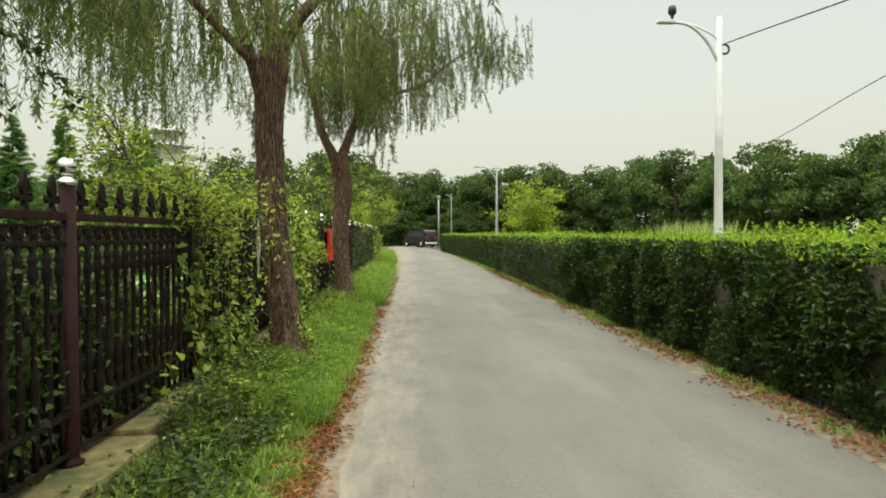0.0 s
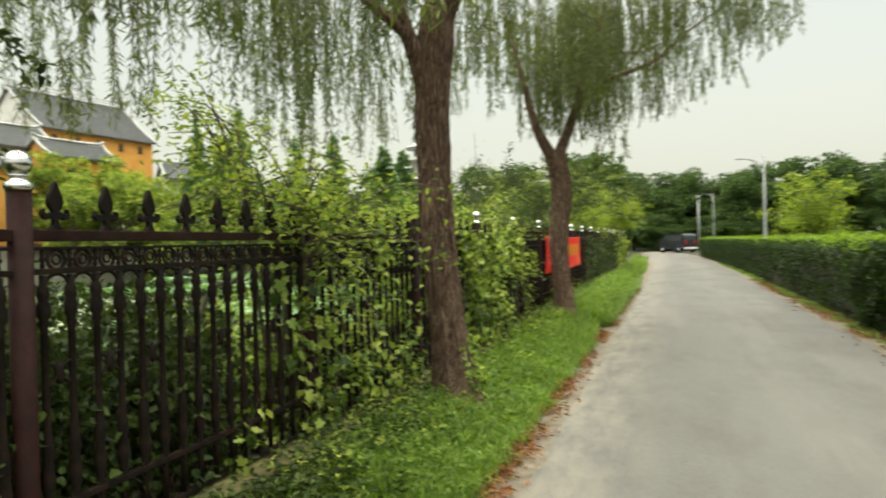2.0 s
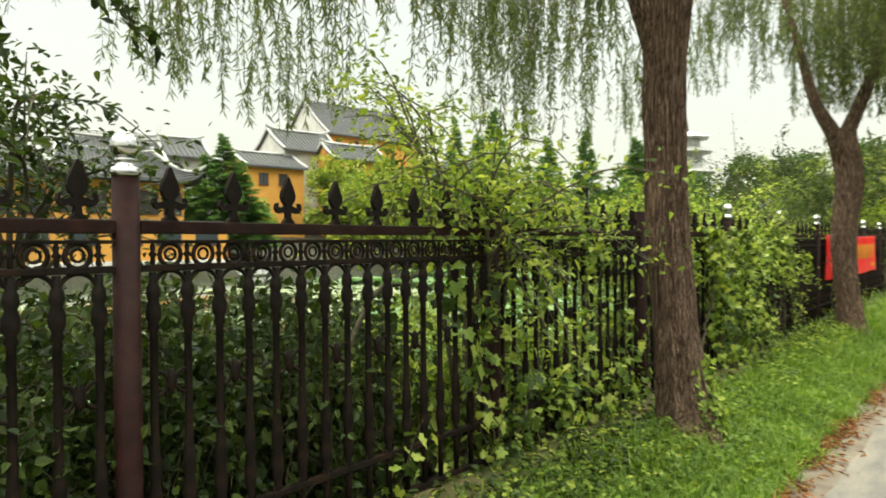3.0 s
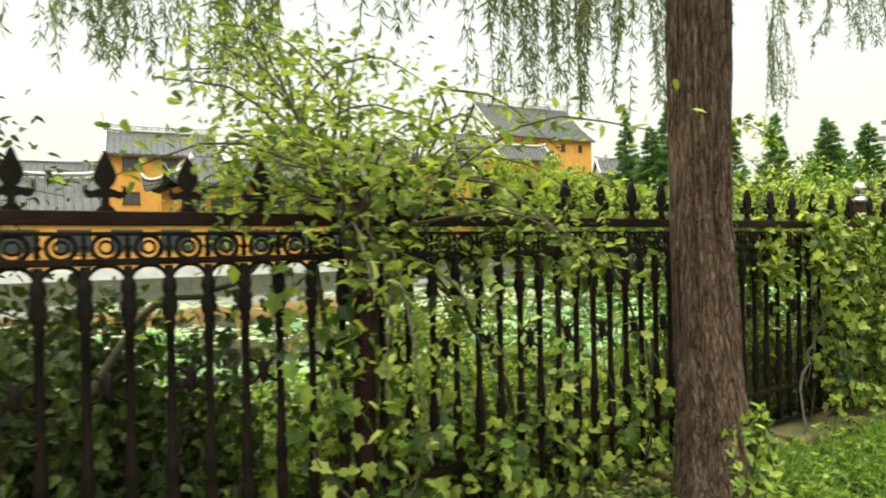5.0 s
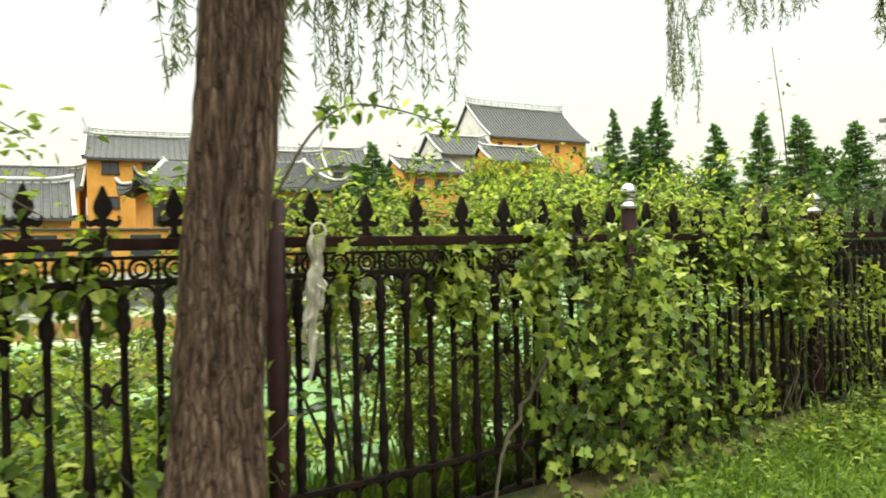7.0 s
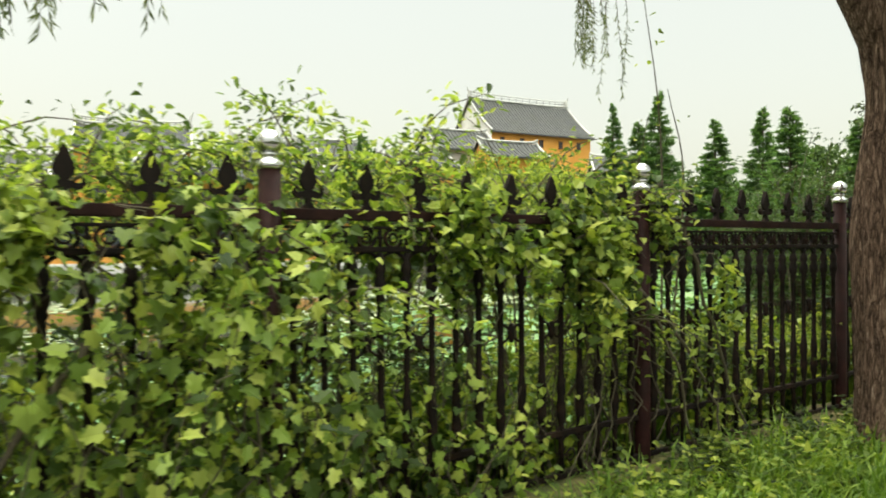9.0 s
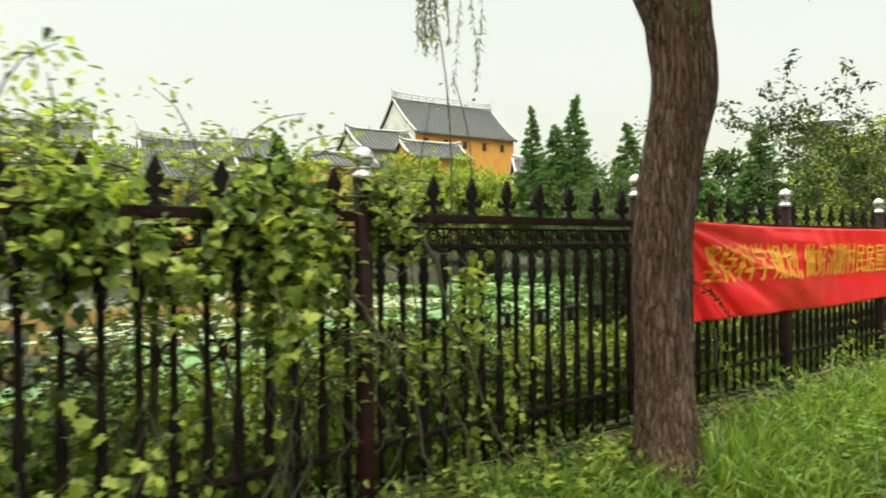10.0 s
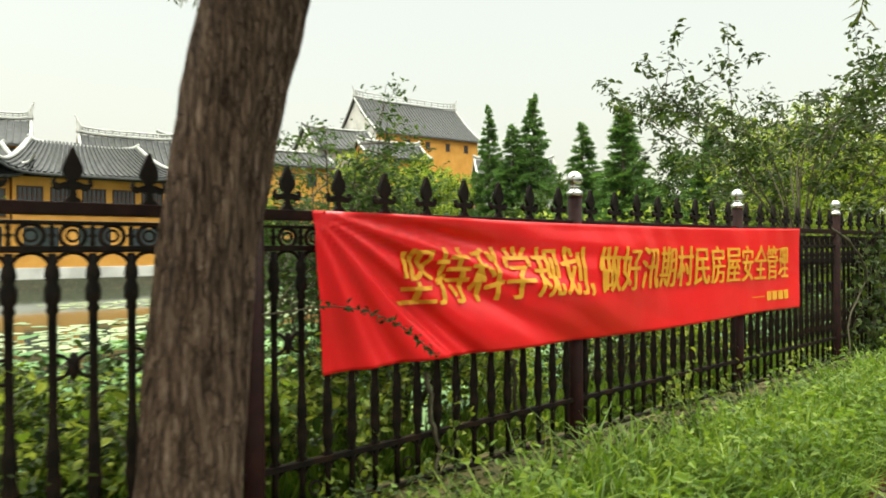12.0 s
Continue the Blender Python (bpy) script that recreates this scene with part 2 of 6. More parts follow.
def road_material():
    m, nt, b = node_mat("road_concrete")
    c = ramp_node(nt, [(0.080, 0.076, 0.067), (0.104, 0.099, 0.087), (0.140, 0.133, 0.116)], noise_node(nt, 90, 8))
    dark = ramp_node(nt, [(0, 0, 0), (0.75, 0.75, 0.75)], noise_node(nt, 0.8, 8, (1, 0.45, 1), 0.7), 0.45, 0.70)
    c = mix_node(nt, c, (0.068, 0.062, 0.052), dark)
    dust = ramp_node(nt, [(0, 0, 0), (0.55, 0.55, 0.55)], noise_node(nt, 0.9, 7, (1, 0.12, 1)), 0.5, 0.8)
    c = mix_node(nt, c, (0.185, 0.170, 0.142), dust)
    spots = ramp_node(nt, [(0, 0, 0), (0, 0, 0), (0.6, 0.6, 0.6)], noise_node(nt, 7, 3), 0.66, 0.78)
    c = mix_node(nt, c, (0.24, 0.23, 0.205), spots)
    # pale dust blown to the verge side, in ragged tongues
    co = nt.nodes.new("ShaderNodeTexCoord")
    sep = nt.nodes.new("ShaderNodeSeparateXYZ")
    nt.links.new(co.outputs["Object"], sep.inputs[0])
    near = nt.nodes.new("ShaderNodeMapRange")
    near.inputs["From Min"].default_value, near.inputs["From Max"].default_value = 2.5, 1.6
    nt.links.new(sep.outputs["X"], near.inputs["Value"])
    rag = ramp_node(nt, [(0, 0, 0), (1, 1, 1)], noise_node(nt, 3.5, 8, (1, 0.3, 1), 0.7), 0.38, 0.62)
    edge = mix_node(nt, (0, 0, 0), rag, near.outputs[0])
    c = mix_node(nt, c, (0.20, 0.178, 0.140), edge)
    grit = ramp_node(nt, [(0, 0, 0), (0.8, 0.8, 0.8)], noise_node(nt, 26, 5, (1, 1, 1), 0.75), 0.60, 0.68)
    c = mix_node(nt, c, (0.055, 0.045, 0.034), grit)
    nt.links.new(c, b.inputs["Base Color"])
    b.inputs["Roughness"].default_value = 0.88
    b.inputs["Specular IOR Level"].default_value = 0.3
    bp = nt.nodes.new("ShaderNodeBump")
    bp.inputs["Strength"].default_value = 0.35
    bp.inputs["Distance"].default_value = 0.01
    nt.links.new(noise_node(nt, 140, 6), bp.inputs["Height"])
    nt.links.new(bp.outputs[0], b.inputs["Normal"])
    return m


M_ROAD = road_material()


def water_material():
    m, nt, b = node_mat("pond_water")
    b.inputs["Base Color"].default_value = (0.035, 0.045, 0.028, 1)
    b.inputs["Roughness"].default_value = 0.06
    b.inputs["IOR"].default_value = 1.33
    bp = nt.nodes.new("ShaderNodeBump")
    bp.inputs["Strength"].default_value = 0.10
    bp.inputs["Distance"].default_value = 0.02
    nt.links.new(noise_node(nt, 1.5, 3, (1, 1, 1)), bp.inputs["Height"])
    nt.links.new(bp.outputs[0], b.inputs["Normal"])
    return m


M_WATER = water_material()


def glass_material():
    m, nt, b = node_mat("window_glass")
    b.inputs["Base Color"].default_value = (0.05, 0.06, 0.065, 1)
    b.inputs["Roughness"].default_value = 0.08
    return m


M_GLASS = glass_material()
M_FAR_PAINT = surface("weathered_pole_paint", [(0.28, 0.29, 0.28), (0.36, 0.37, 0.36)], 5, (0.2, 0.2, 0.18), 1.5, 0.4, 0.6, 0.06, 50)


# ---- mesh helpers ----
def mesh_of(name, verts, faces, mat, smooth=False):
    me = bpy.data.meshes.new(name)
    me.from_pydata([tuple(v) for v in verts], [], faces)
    me.materials.append(mat)
    if smooth:
        me.shade_smooth()
    return me


def tri_mesh(name, verts, tris, mat, smooth=False):
    """A big triangle mesh straight from arrays."""
    me = bpy.data.meshes.new(name)
    n = len(tris)
    me.vertices.add(len(verts))
    me.vertices.foreach_set("co", np.asarray(verts, dtype=np.float32).ravel())
    me.loops.add(3 * n)
    me.loops.foreach_set("vertex_index", np.asarray(tris, dtype=np.int32).ravel())
    me.polygons.add(n)
    me.polygons.foreach_set("loop_start", np.arange(0, 3 * n, 3, dtype=np.int32))
    me.polygons.foreach_set("use_smooth", np.full(n, smooth))
    me.materials.append(mat)
    me.update(calc_edges=True)
    return me


def put(name, me, parent=None, m=None, label="", category="", group="", kind=""):
    ob = new(name, me)
    if parent is not None:
        ob.parent = parent
    if m is not None:
        ob.matrix_basis = m
    return tagged(ob, label, category, group, kind)


def thing(name, x, y, z, label, category, group="", kind="", rz=0):
    ob = new(name)
    ob.empty_display_size = 0.1
    ob.matrix_basis = pose(x, y, z, 0, 0, rz)
    return tagged(ob, label, category, group, kind)


def bm_mesh(name, bm, mat, smooth=False):
    bmesh.ops.recalc_face_normals(bm, faces=bm.faces)
    me = bpy.data.meshes.new(name)
    bm.to_mesh(me)
    bm.free()
    me.materials.append(mat)
    if smooth:
        me.shade_smooth()
    return me


def box_bm(bm, x0, x1, y0, y1, z0, z1, bevel=0.0):
    r = bmesh.ops.create_cube(bm, size=1.0)
    vs = r["verts"]
    bmesh.ops.transform(bm, verts=vs, matrix=Matrix.Translation(((x0 + x1) / 2, (y0 + y1) / 2, (z0 + z1) / 2)) @ Matrix.Diagonal((x1 - x0, y1 - y0, z1 - z0, 1)))
    if bevel:
        es = list({e for v in vs for e in v.link_edges})
        bmesh.ops.bevel(bm, geom=es, offset=bevel, segments=2, affect="EDGES", profile=0.6)


def box_mesh(name, x0, x1, y0, y1, z0, z1, mat, bevel=0.0):
    bm = bmesh.new()
    box_bm(bm, x0, x1, y0, y1, z0, z1, bevel)
    return bm_mesh(name, bm, mat)


def lathe(profile, sides=12):
    """Verts and faces turned about z from (radius, height) pairs."""
    vs, fs = [], []
    for r, z in profile:
        for i in range(sides):
            a = 2 * math.pi * i / sides
            vs.append((r * math.cos(a), r * math.sin(a), z))
    for k in range(len(profile) - 1):
        for i in range(sides):
            j = (i + 1) % sides
            fs.append((k * sides + i, k * sides + j, (k + 1) * sides + j, (k + 1) * sides + i))
    fs.append(tuple(range(sides))[::-1])
    fs.append(tuple(range((len(profile) - 1) * sides, len(profile) * sides)))
    return vs, fs


def lathe_mesh(name, profile, mat, sides=12, smooth=True):
    vs, fs = lathe(profile, sides)
    return mesh_of(name, vs, fs, mat, smooth)


def ring_mesh(name, radius, wire, mat, a0=0.0, a1=360.0, steps=14, sides=5):
    """A bent bar in the yz plane."""
    closed = a1 - a0 >= 360
    vs, fs = [], []
    n = steps if closed else steps + 1
    for i in range(n):
        a = radians(a0 + (a1 - a0) * i / steps)
        for j in range(sides):
            b = 2 * math.pi * j / sides
            r = radius + wire * math.cos(b)
            vs.append((wire * math.sin(b), r * math.cos(a), r * math.sin(a)))
    for i in range(steps):
        k = (i + 1) % n
        for j in range(sides):
            l = (j + 1) % sides
            fs.append((i * sides + j, i * sides + l, k * sides + l, k * sides + j))
    return mesh_of(name, vs, fs, mat, True)


def tube_arrays(points, radii, sides=6):
    pts = np.asarray(points, dtype=float)
    n = len(pts)
    tang = np.gradient(pts, axis=0)
    tang /= np.linalg.norm(tang, axis=1, keepdims=True) + 1e-9
    ref = np.array([0.0, 0.0, 1.0]) if abs(tang[0][2]) < 0.8 else np.array([1.0, 0.0, 0.0])
    u = np.cross(tang, ref)
    u /= np.linalg.norm(u, axis=1, keepdims=True) + 1e-9
    v = np.cross(tang, u)
    ang = np.linspace(0, 2 * math.pi, sides, endpoint=False)
    vs = pts[:, None] + np.asarray(radii)[:, None, None] * (np.cos(ang)[None, :, None] * u[:, None] + np.sin(ang)[None, :, None] * v[:, None])
    i, j = np.meshgrid(np.arange(n - 1), np.arange(sides), indexing="ij")
    k = (j + 1) % sides
    a, b, c, d = i * sides + j, i * sides + k, (i + 1) * sides + k, (i + 1) * sides + j
    tris = np.concatenate([np.stack([a, b, c], -1).reshape(-1, 3), np.stack([a, c, d], -1).reshape(-1, 3)])
    return vs.reshape(-1, 3), tris


def tubes_mesh(name, tubes, mat, sides=5):
    vs, ts, o = [], [], 0
    for pts, radii in tubes:
        v, t = tube_arrays(pts, radii, sides)
        vs.append(v)
        ts.append(t + o)
        o += len(v)
    return tri_mesh(name, np.concatenate(vs), np.concatenate(ts), mat, True)


def unit(a):
    return a / (np.linalg.norm(a, axis=-1, keepdims=True) + 1e-9)


def leaves_mesh(name, at, along, up, length, width, mat, fold=0.25, wide=False):
    """Leaves at base points: along their axis, facing up; narrow ones of two triangles, wide ones of four."""
    at, d, n = np.asarray(at), unit(np.asarray(along)), np.asarray(up)
    s = unit(np.cross(d, n))
    n = np.cross(s, d)
    length, width = np.broadcast_to(length, len(at))[:, None], np.broadcast_to(width, len(at))[:, None]
    tip = at + d * length - n * length * 0.12
    if wide == "lobed":
        outline = ((0.02, 0.0), (-0.10, 0.26), (0.12, 0.52), (0.30, 0.34), (0.58, 0.50), (0.66, 0.24), (1.0, 0.0), (0.66, -0.24), (0.58, -0.50), (0.30, -0.34), (0.12, -0.52), (-0.10, -0.26))
        vs = [at + d * length * 0.3]
        for f, g in outline:
            vs.append(at + d * length * f + s * width * g + n * (abs(g) * width * fold * 1.6 - max(0.0, f) ** 2 * length * 0.16))
        vs = np.stack(vs, 1)
        k = len(outline)
        tr = np.array([[0, 1 + i, 1 + (i + 1) % k] for i in range(k)])
    elif not wide:
        mid = at + d * length * 0.42
        vs = np.stack([at, mid + s * width / 2 + n * width * fold, tip, mid - s * width / 2 + n * width * fold], 1)
        tr = np.array([[0, 2, 1], [0, 3, 2]])
    else:
        low, high = at + d * length * 0.22, at + d * length * 0.62
        lift = n * width * fold
        vs = np.stack([at, low + s * width * 0.46 + lift, high + s * width * 0.36 + lift * 0.7, tip,
                       high - s * width * 0.36 + lift * 0.7, low - s * width * 0.46 + lift], 1)
        tr = np.array([[0, 2, 1], [0, 3, 2], [0, 4, 3], [0, 5, 4]])
    k = vs.shape[1]
    tris = (np.arange(len(at)) * k)[:, None, None] + tr[None]
    return tri_mesh(name, vs.reshape(-1, 3), tris.reshape(-1, 3), mat)


def rand_dirs(n, droop=0.0):
    v = rng.normal(size=(n, 3))
    v[:, 2] -= droop
    return unit(v)


def smooth_path(points, n):
    """Catmull-Rom through the points."""
    p = np.asarray(points, dtype=float)
    p = np.concatenate([[2 * p[0] - p[1]], p, [2 * p[-1] - p[-2]]])
    out = []
    for t in np.linspace(0, len(p) - 3 - 1e-6, n):
        i = int(t)
        f = t - i
        a, b, c, d = p[i:i + 4]
        out.append(0.5 * (2 * b + (c - a) * f + (2 * a - 5 * b + 4 * c - d) * f * f + (3 * b - a - 3 * c + d) * f ** 3))
    return np.array(out)


# ---- ground, road, pond ----
POND_Z = -0.95


def road_shift(y):
    return -0.00075 * max(0.0, y - 25.0) ** 2


def ground_z(x, y):
    x = x - road_shift(y)
    if x > 5.9:
        return 0.04
    if x > 1.15:
        return -0.05
    if x > 0.2:
        return 0.16 - 0.19 * (x - 0.2) / 0.95
    if x > -0.5:
        return 0.14
    land = -0.2 + 4.0 * min(1.0, max(0.0, (-x - 48) / 22)) if x < -40 else 0.12
    if -46 < x < -0.5 and -40 < y < 58:
        edge = min((-0.5 - x) / 2.6, (x + 46.5) / 1.0, (58 - y) / 4, (y + 40) / 4, 1.0)
        return land * (1 - edge) + (-1.6) * edge
    return land


xs = [-2500, -600, -250, -140, -110, -90, -80, -70, -60, -54, -50, -48, -47, -46, -45.5, -45, -44, -40, -30, -20, -12, -8, -6, -5, -4, -3.5]
xs += [-3.1 + 0.25 * i for i in range(24)] + [3.2, 3.9, 4.6, 5.3, 5.7, 5.95, 6.3, 7, 8, 10, 14, 20, 30, 50, 90, 160, 300, 700, 2500]
ys = [-2500, -600, -250, -120, -60, -44, -40, -36, -25, -15] + [-10 + 0.8 * i for i in range(70)] + [46.5, 48, 50, 52, 54, 56, 58, 60, 64, 70, 80, 95, 120, 160, 250, 500, 1000, 2500]
gv = [(x, y, ground_z(x, y) + 0.03 * noise.noise(Vector((x * 1.7, y * 1.7, 0))) * (1 if -3 < x < 0.95 else 0)) for y in ys for x in xs]
nx = len(xs)
gf = [(j * nx + i, j * nx + i + 1, (j + 1) * nx + i + 1, (j + 1) * nx + i) for j in range(len(ys) - 1) for i in range(nx - 1)]
put("ground", mesh_of("ground", gv, gf, M_SOIL_AND_SHADE, True), label="dark soil with low weeds beside the lane", category="ground", kind="structure")


def strip_mesh(name, left, right, y0, y1, step, z, mat, ragged=0.05, crown=0.0, cols=6):
    rows = int((y1 - y0) / step) + 1
    vs, fs = [], []
    for j in range(rows):
        y = y0 + j * step
        s = road_shift(y)
        l = left + s + ragged * noise.noise(Vector((0.3, y * 1.3, left))) + ragged * 0.6 * noise.noise(Vector((5.3, y * 4.1, left)))
        r = right + s + ragged * noise.noise(Vector((9.1, y * 1.1, right))) + ragged * 0.6 * noise.noise(Vector((2.7, y * 4.7, right)))
        for i in range(cols + 1):
            f = i / cols
            vs.append((l + (r - l) * f, y, z + crown * 4 * f * (1 - f)))
    for j in range(rows - 1):
        for i in range(cols):
            a = j * (cols + 1) + i
            fs.append((a, a + 1, a + cols + 2, a + cols + 1))
    return mesh_of(name, vs, fs, mat, True)


put("pavement", strip_mesh("pavement", 1.02, 1.90, -12, 80, 0.2, -0.012, M_SAND, 0.07, 0.0, 3), label="sandy worn edge of the lane", category="road edge", kind="structure")
put("pavement", strip_mesh("pavement", 5.05, 5.75, -12, 80, 0.2, -0.012, M_SAND, 0.07, 0.0, 3), label="sandy worn edge of the lane", category="road edge", kind="structure")
put("road", strip_mesh("road", 1.60, 5.28, -14, 85, 0.25, 0.0, M_ROAD, 0.05, 0.02, 10), label="pale grey worn concrete lane", category="road", kind="structure")
put("water", mesh_of("water", [(-46.4, -40, POND_Z), (-0.9, -40, POND_Z), (-0.9, 58, POND_Z), (-46.4, 58, POND_Z)], [(0, 1, 2, 3)], M_WATER),
    label="still green pond water with lily pads", category="water", kind="structure")

# stone kerb under the fence, block by block
kerb = thing("kerb", 0, 0, 0, "mossy old stone kerb under the iron fence", "kerb", kind="structure")
y = -9.2
while y < 44:
    length = 1.1 + 0.25 * rng.random()
    bm = bmesh.new()
    box_bm(bm, -0.19, 0.23, 0.012, length - 0.012, -0.05, 0.27, 0.03)
    bmesh.ops.subdivide_edges(bm, edges=[e for e in bm.edges if e.calc_length() > 0.5], cuts=5)
    for v in bm.verts:
        v.co += 0.022 * Vector((noise.noise(v.co * 4 + Vector((0, y, 0))), 0, noise.noise(v.co * 5 + Vector((3, y, 0)))))
    put("stone", bm_mesh("stone", bm, M_STONE), kerb, pose(0.015 * rng.normal() + (0.08 if y < 0.4 else 0), y, 0.012 * rng.normal(), 0, 0, 0.5 * rng.normal()))
    y += length

# ---- iron fence ----
PITCH = 2.3
POST = lathe_mesh("shaft", [(0.075, 0.24), (0.075, 0.26), (0.05, 0.275), (0.048, 0.3), (0.048, 1.925)], M_POST, 16)
COLLAR = lathe_mesh("collar", [(0.050, 1.915), (0.056, 1.925), (0.056, 1.945), (0.036, 1.955), (0.032, 1.972), (0.044, 1.982)], M_STEEL, 16)
BALL = lathe_mesh("ball", [(0.055 * math.sin(math.pi * (i + 0.4) / 12.8), 2.03 - 0.055 * math.cos(math.pi * (i + 0.4) / 12.8)) for i in range(13)], M_STEEL, 20)


def fence_post(k):
    t = thing("fence_post", 0, k * PITCH - (0.09 if k == 2 else 0), 0, "round maroon iron fence post with steel ball finial" if k not in (1, 2) else "round maroon iron fence post with bare top", "fence post", "posts of the iron fence")
    put("shaft", POST, t)
    if k not in (1, 2):
        put("collar", COLLAR, t, label="polished steel collar")
        put("ball", BALL, t, label="polished steel ball finial")


def spear_mesh():
    """A lily-shaped spearhead cut from plate, with rounded edges."""
    half = [(0.034, 0.0), (0.030, 0.012), (0.014, 0.030), (0.011, 0.058), (0.028, 0.064), (0.046, 0.056), (0.060, 0.062), (0.070, 0.082), (0.066, 0.106), (0.056, 0.110), (0.058, 0.090), (0.046, 0.084),
            (0.030, 0.092), (0.014, 0.096), (0.030, 0.118), (0.037, 0.142), (0.033, 0.166), (0.020, 0.200), (0.008, 0.234), (0.0, 0.246)]
    half = [(a, 0.88 * b) for a, b in half]
    ring = half + [(-a, b) for a, b in half[-2::-1]]
    bm = bmesh.new()
    f = bm.faces.new([bm.verts.new((-0.012, a, b)) for a, b in ring])
    r = bmesh.ops.extrude_face_region(bm, geom=[f])
    bmesh.ops.translate(bm, verts=[v for v in r["geom"] if isinstance(v, bmesh.types.BMVert)], vec=(0.024, 0, 0))
    bmesh.ops.triangulate(bm, faces=bm.faces[:])
    return bm_mesh("spearhead", bm, M_IRON)


SPEAR = spear_mesh()
PICKET = lathe_mesh("picket", [(0.0155, 0.30), (0.0155, 0.56), (0.018, 0.60), (0.024, 0.63), (0.028, 0.69), (0.020, 0.75), (0.026, 0.78), (0.024, 0.84), (0.018, 0.89), (0.016, 0.95), (0.016, 1.33), (0.024, 1.345),
                               (0.018, 1.365), (0.029, 1.385), (0.030, 1.425), (0.020, 1.45), (0.028, 1.475), (0.024, 1.505), (0.016, 1.52), (0.016, 1.56)], M_IRON, 8)
RING = ring_mesh("ring", 0.044, 0.0095, M_IRON)
RING_SMALL = ring_mesh("small_ring", 0.022, 0.006, M_IRON, steps=10)
ARCH = ring_mesh("arch", 0.066, 0.009, M_IRON, 0, 180, 10)
LOW_ARCH = ring_mesh("low_arch", 0.066, 0.0075, M_IRON, 0, 180, 8)
SCROLL_L = ring_mesh("scroll", 0.046, 0.0075, M_IRON, -105, 105, 12)
SCROLL_R = ring_mesh("scroll", 0.046, 0.0075, M_IRON, 75, 285, 12)
OVAL = lathe_mesh("boss", [(0.004, -0.052), (0.012, -0.045), (0.018, -0.025), (0.021, 0.0), (0.018, 0.025), (0.012, 0.045), (0.004, 0.052)], M_IRON, 8)
BEAD = lathe_mesh("bead", [(0.006, -0.042), (0.011, -0.03), (0.008, -0.012), (0.017, 0.0), (0.008, 0.012), (0.011, 0.03), (0.006, 0.042)], M_IRON, 7)
BELL = ring_mesh("bell", 0.022, 0.007, M_IRON, -20, 200, 7)
ROSETTE = ring_mesh("rosette", 0.032, 0.006, M_IRON, steps=10)
TOP_RAIL = box_mesh("top_rail", -0.022, 0.022, 0.045, PITCH - 0.045, 1.705, 1.755, M_RAIL, 0.006)
FRIEZE_TOP = box_mesh("frieze_bar", -0.012, 0.012, 0.045, PITCH - 0.045, 1.668, 1.682, M_IRON, 0.003)
FRIEZE_LOW = box_mesh("frieze_rail", -0.015, 0.015, 0.045, PITCH - 0.045, 1.562, 1.588, M_IRON, 0.004)
LOW_RAIL = box_mesh("low_rail", -0.017, 0.017, 0.045, PITCH - 0.045, 0.535, 0.565, M_IRON, 0.004)
FOOT_RAIL = box_mesh("foot_rail", -0.017, 0.017, 0.045, PITCH - 0.045, 0.30, 0.33, M_IRON, 0.004)


def fence_panel(y0):
    t = thing("iron_fence", 0, y0, 0, "black wrought-iron fence panel with lily spearheads and ring frieze", "fence", "panels of the iron fence")
    for n, me in (("top_rail", TOP_RAIL), ("frieze_bar", FRIEZE_TOP), ("frieze_rail", FRIEZE_LOW), ("low_rail", LOW_RAIL), ("foot_rail", FOOT_RAIL)):
        put(n, me, t)
    for i in range(16):
        py = 0.10 + 0.14 * i
        my = py + 0.07
        put("picket", PICKET, t, pose(0, py, 0))
        put("boss", BEAD, t, pose(0, py, 1.627))
        put("bell", BELL, t, pose(0, py, 0.565))
        if i % 2 == 0:
            put("spearhead", SPEAR, t, pose(0, my, 1.75))
            put("scroll", SCROLL_L, t, pose(0, my - 0.060, 1.13))
            put("scroll", SCROLL_R, t, pose(0, my + 0.060, 1.13))
            put("boss", OVAL, t, pose(0, my, 1.13))
        if i < 15:
            put("ring", RING, t, pose(0, my, 1.626))
            put("small_ring", RING_SMALL, t, pose(0, my, 1.627))
            put("arch", ARCH, t, pose(0, my, 1.497))
            put("low_arch", LOW_ARCH, t, pose(0, my, 0.475))
            if i % 2:
                put("rosette", ROSETTE, t, pose(0, my, 0.42))
    return t


for k in range(-3, 17):
    fence_post(k)
first_panel = fence_panel(-3 * PITCH)
for k in range(-2, 16):
    near, far = k * PITCH - (0.09 if k == 2 else 0), (k + 1) * PITCH - (0.09 if k == 1 else 0)
    panel = copy_thing(first_panel, pose(0, near, 0))
    panel.scale = (1, (far - near) / PITCH, 1)


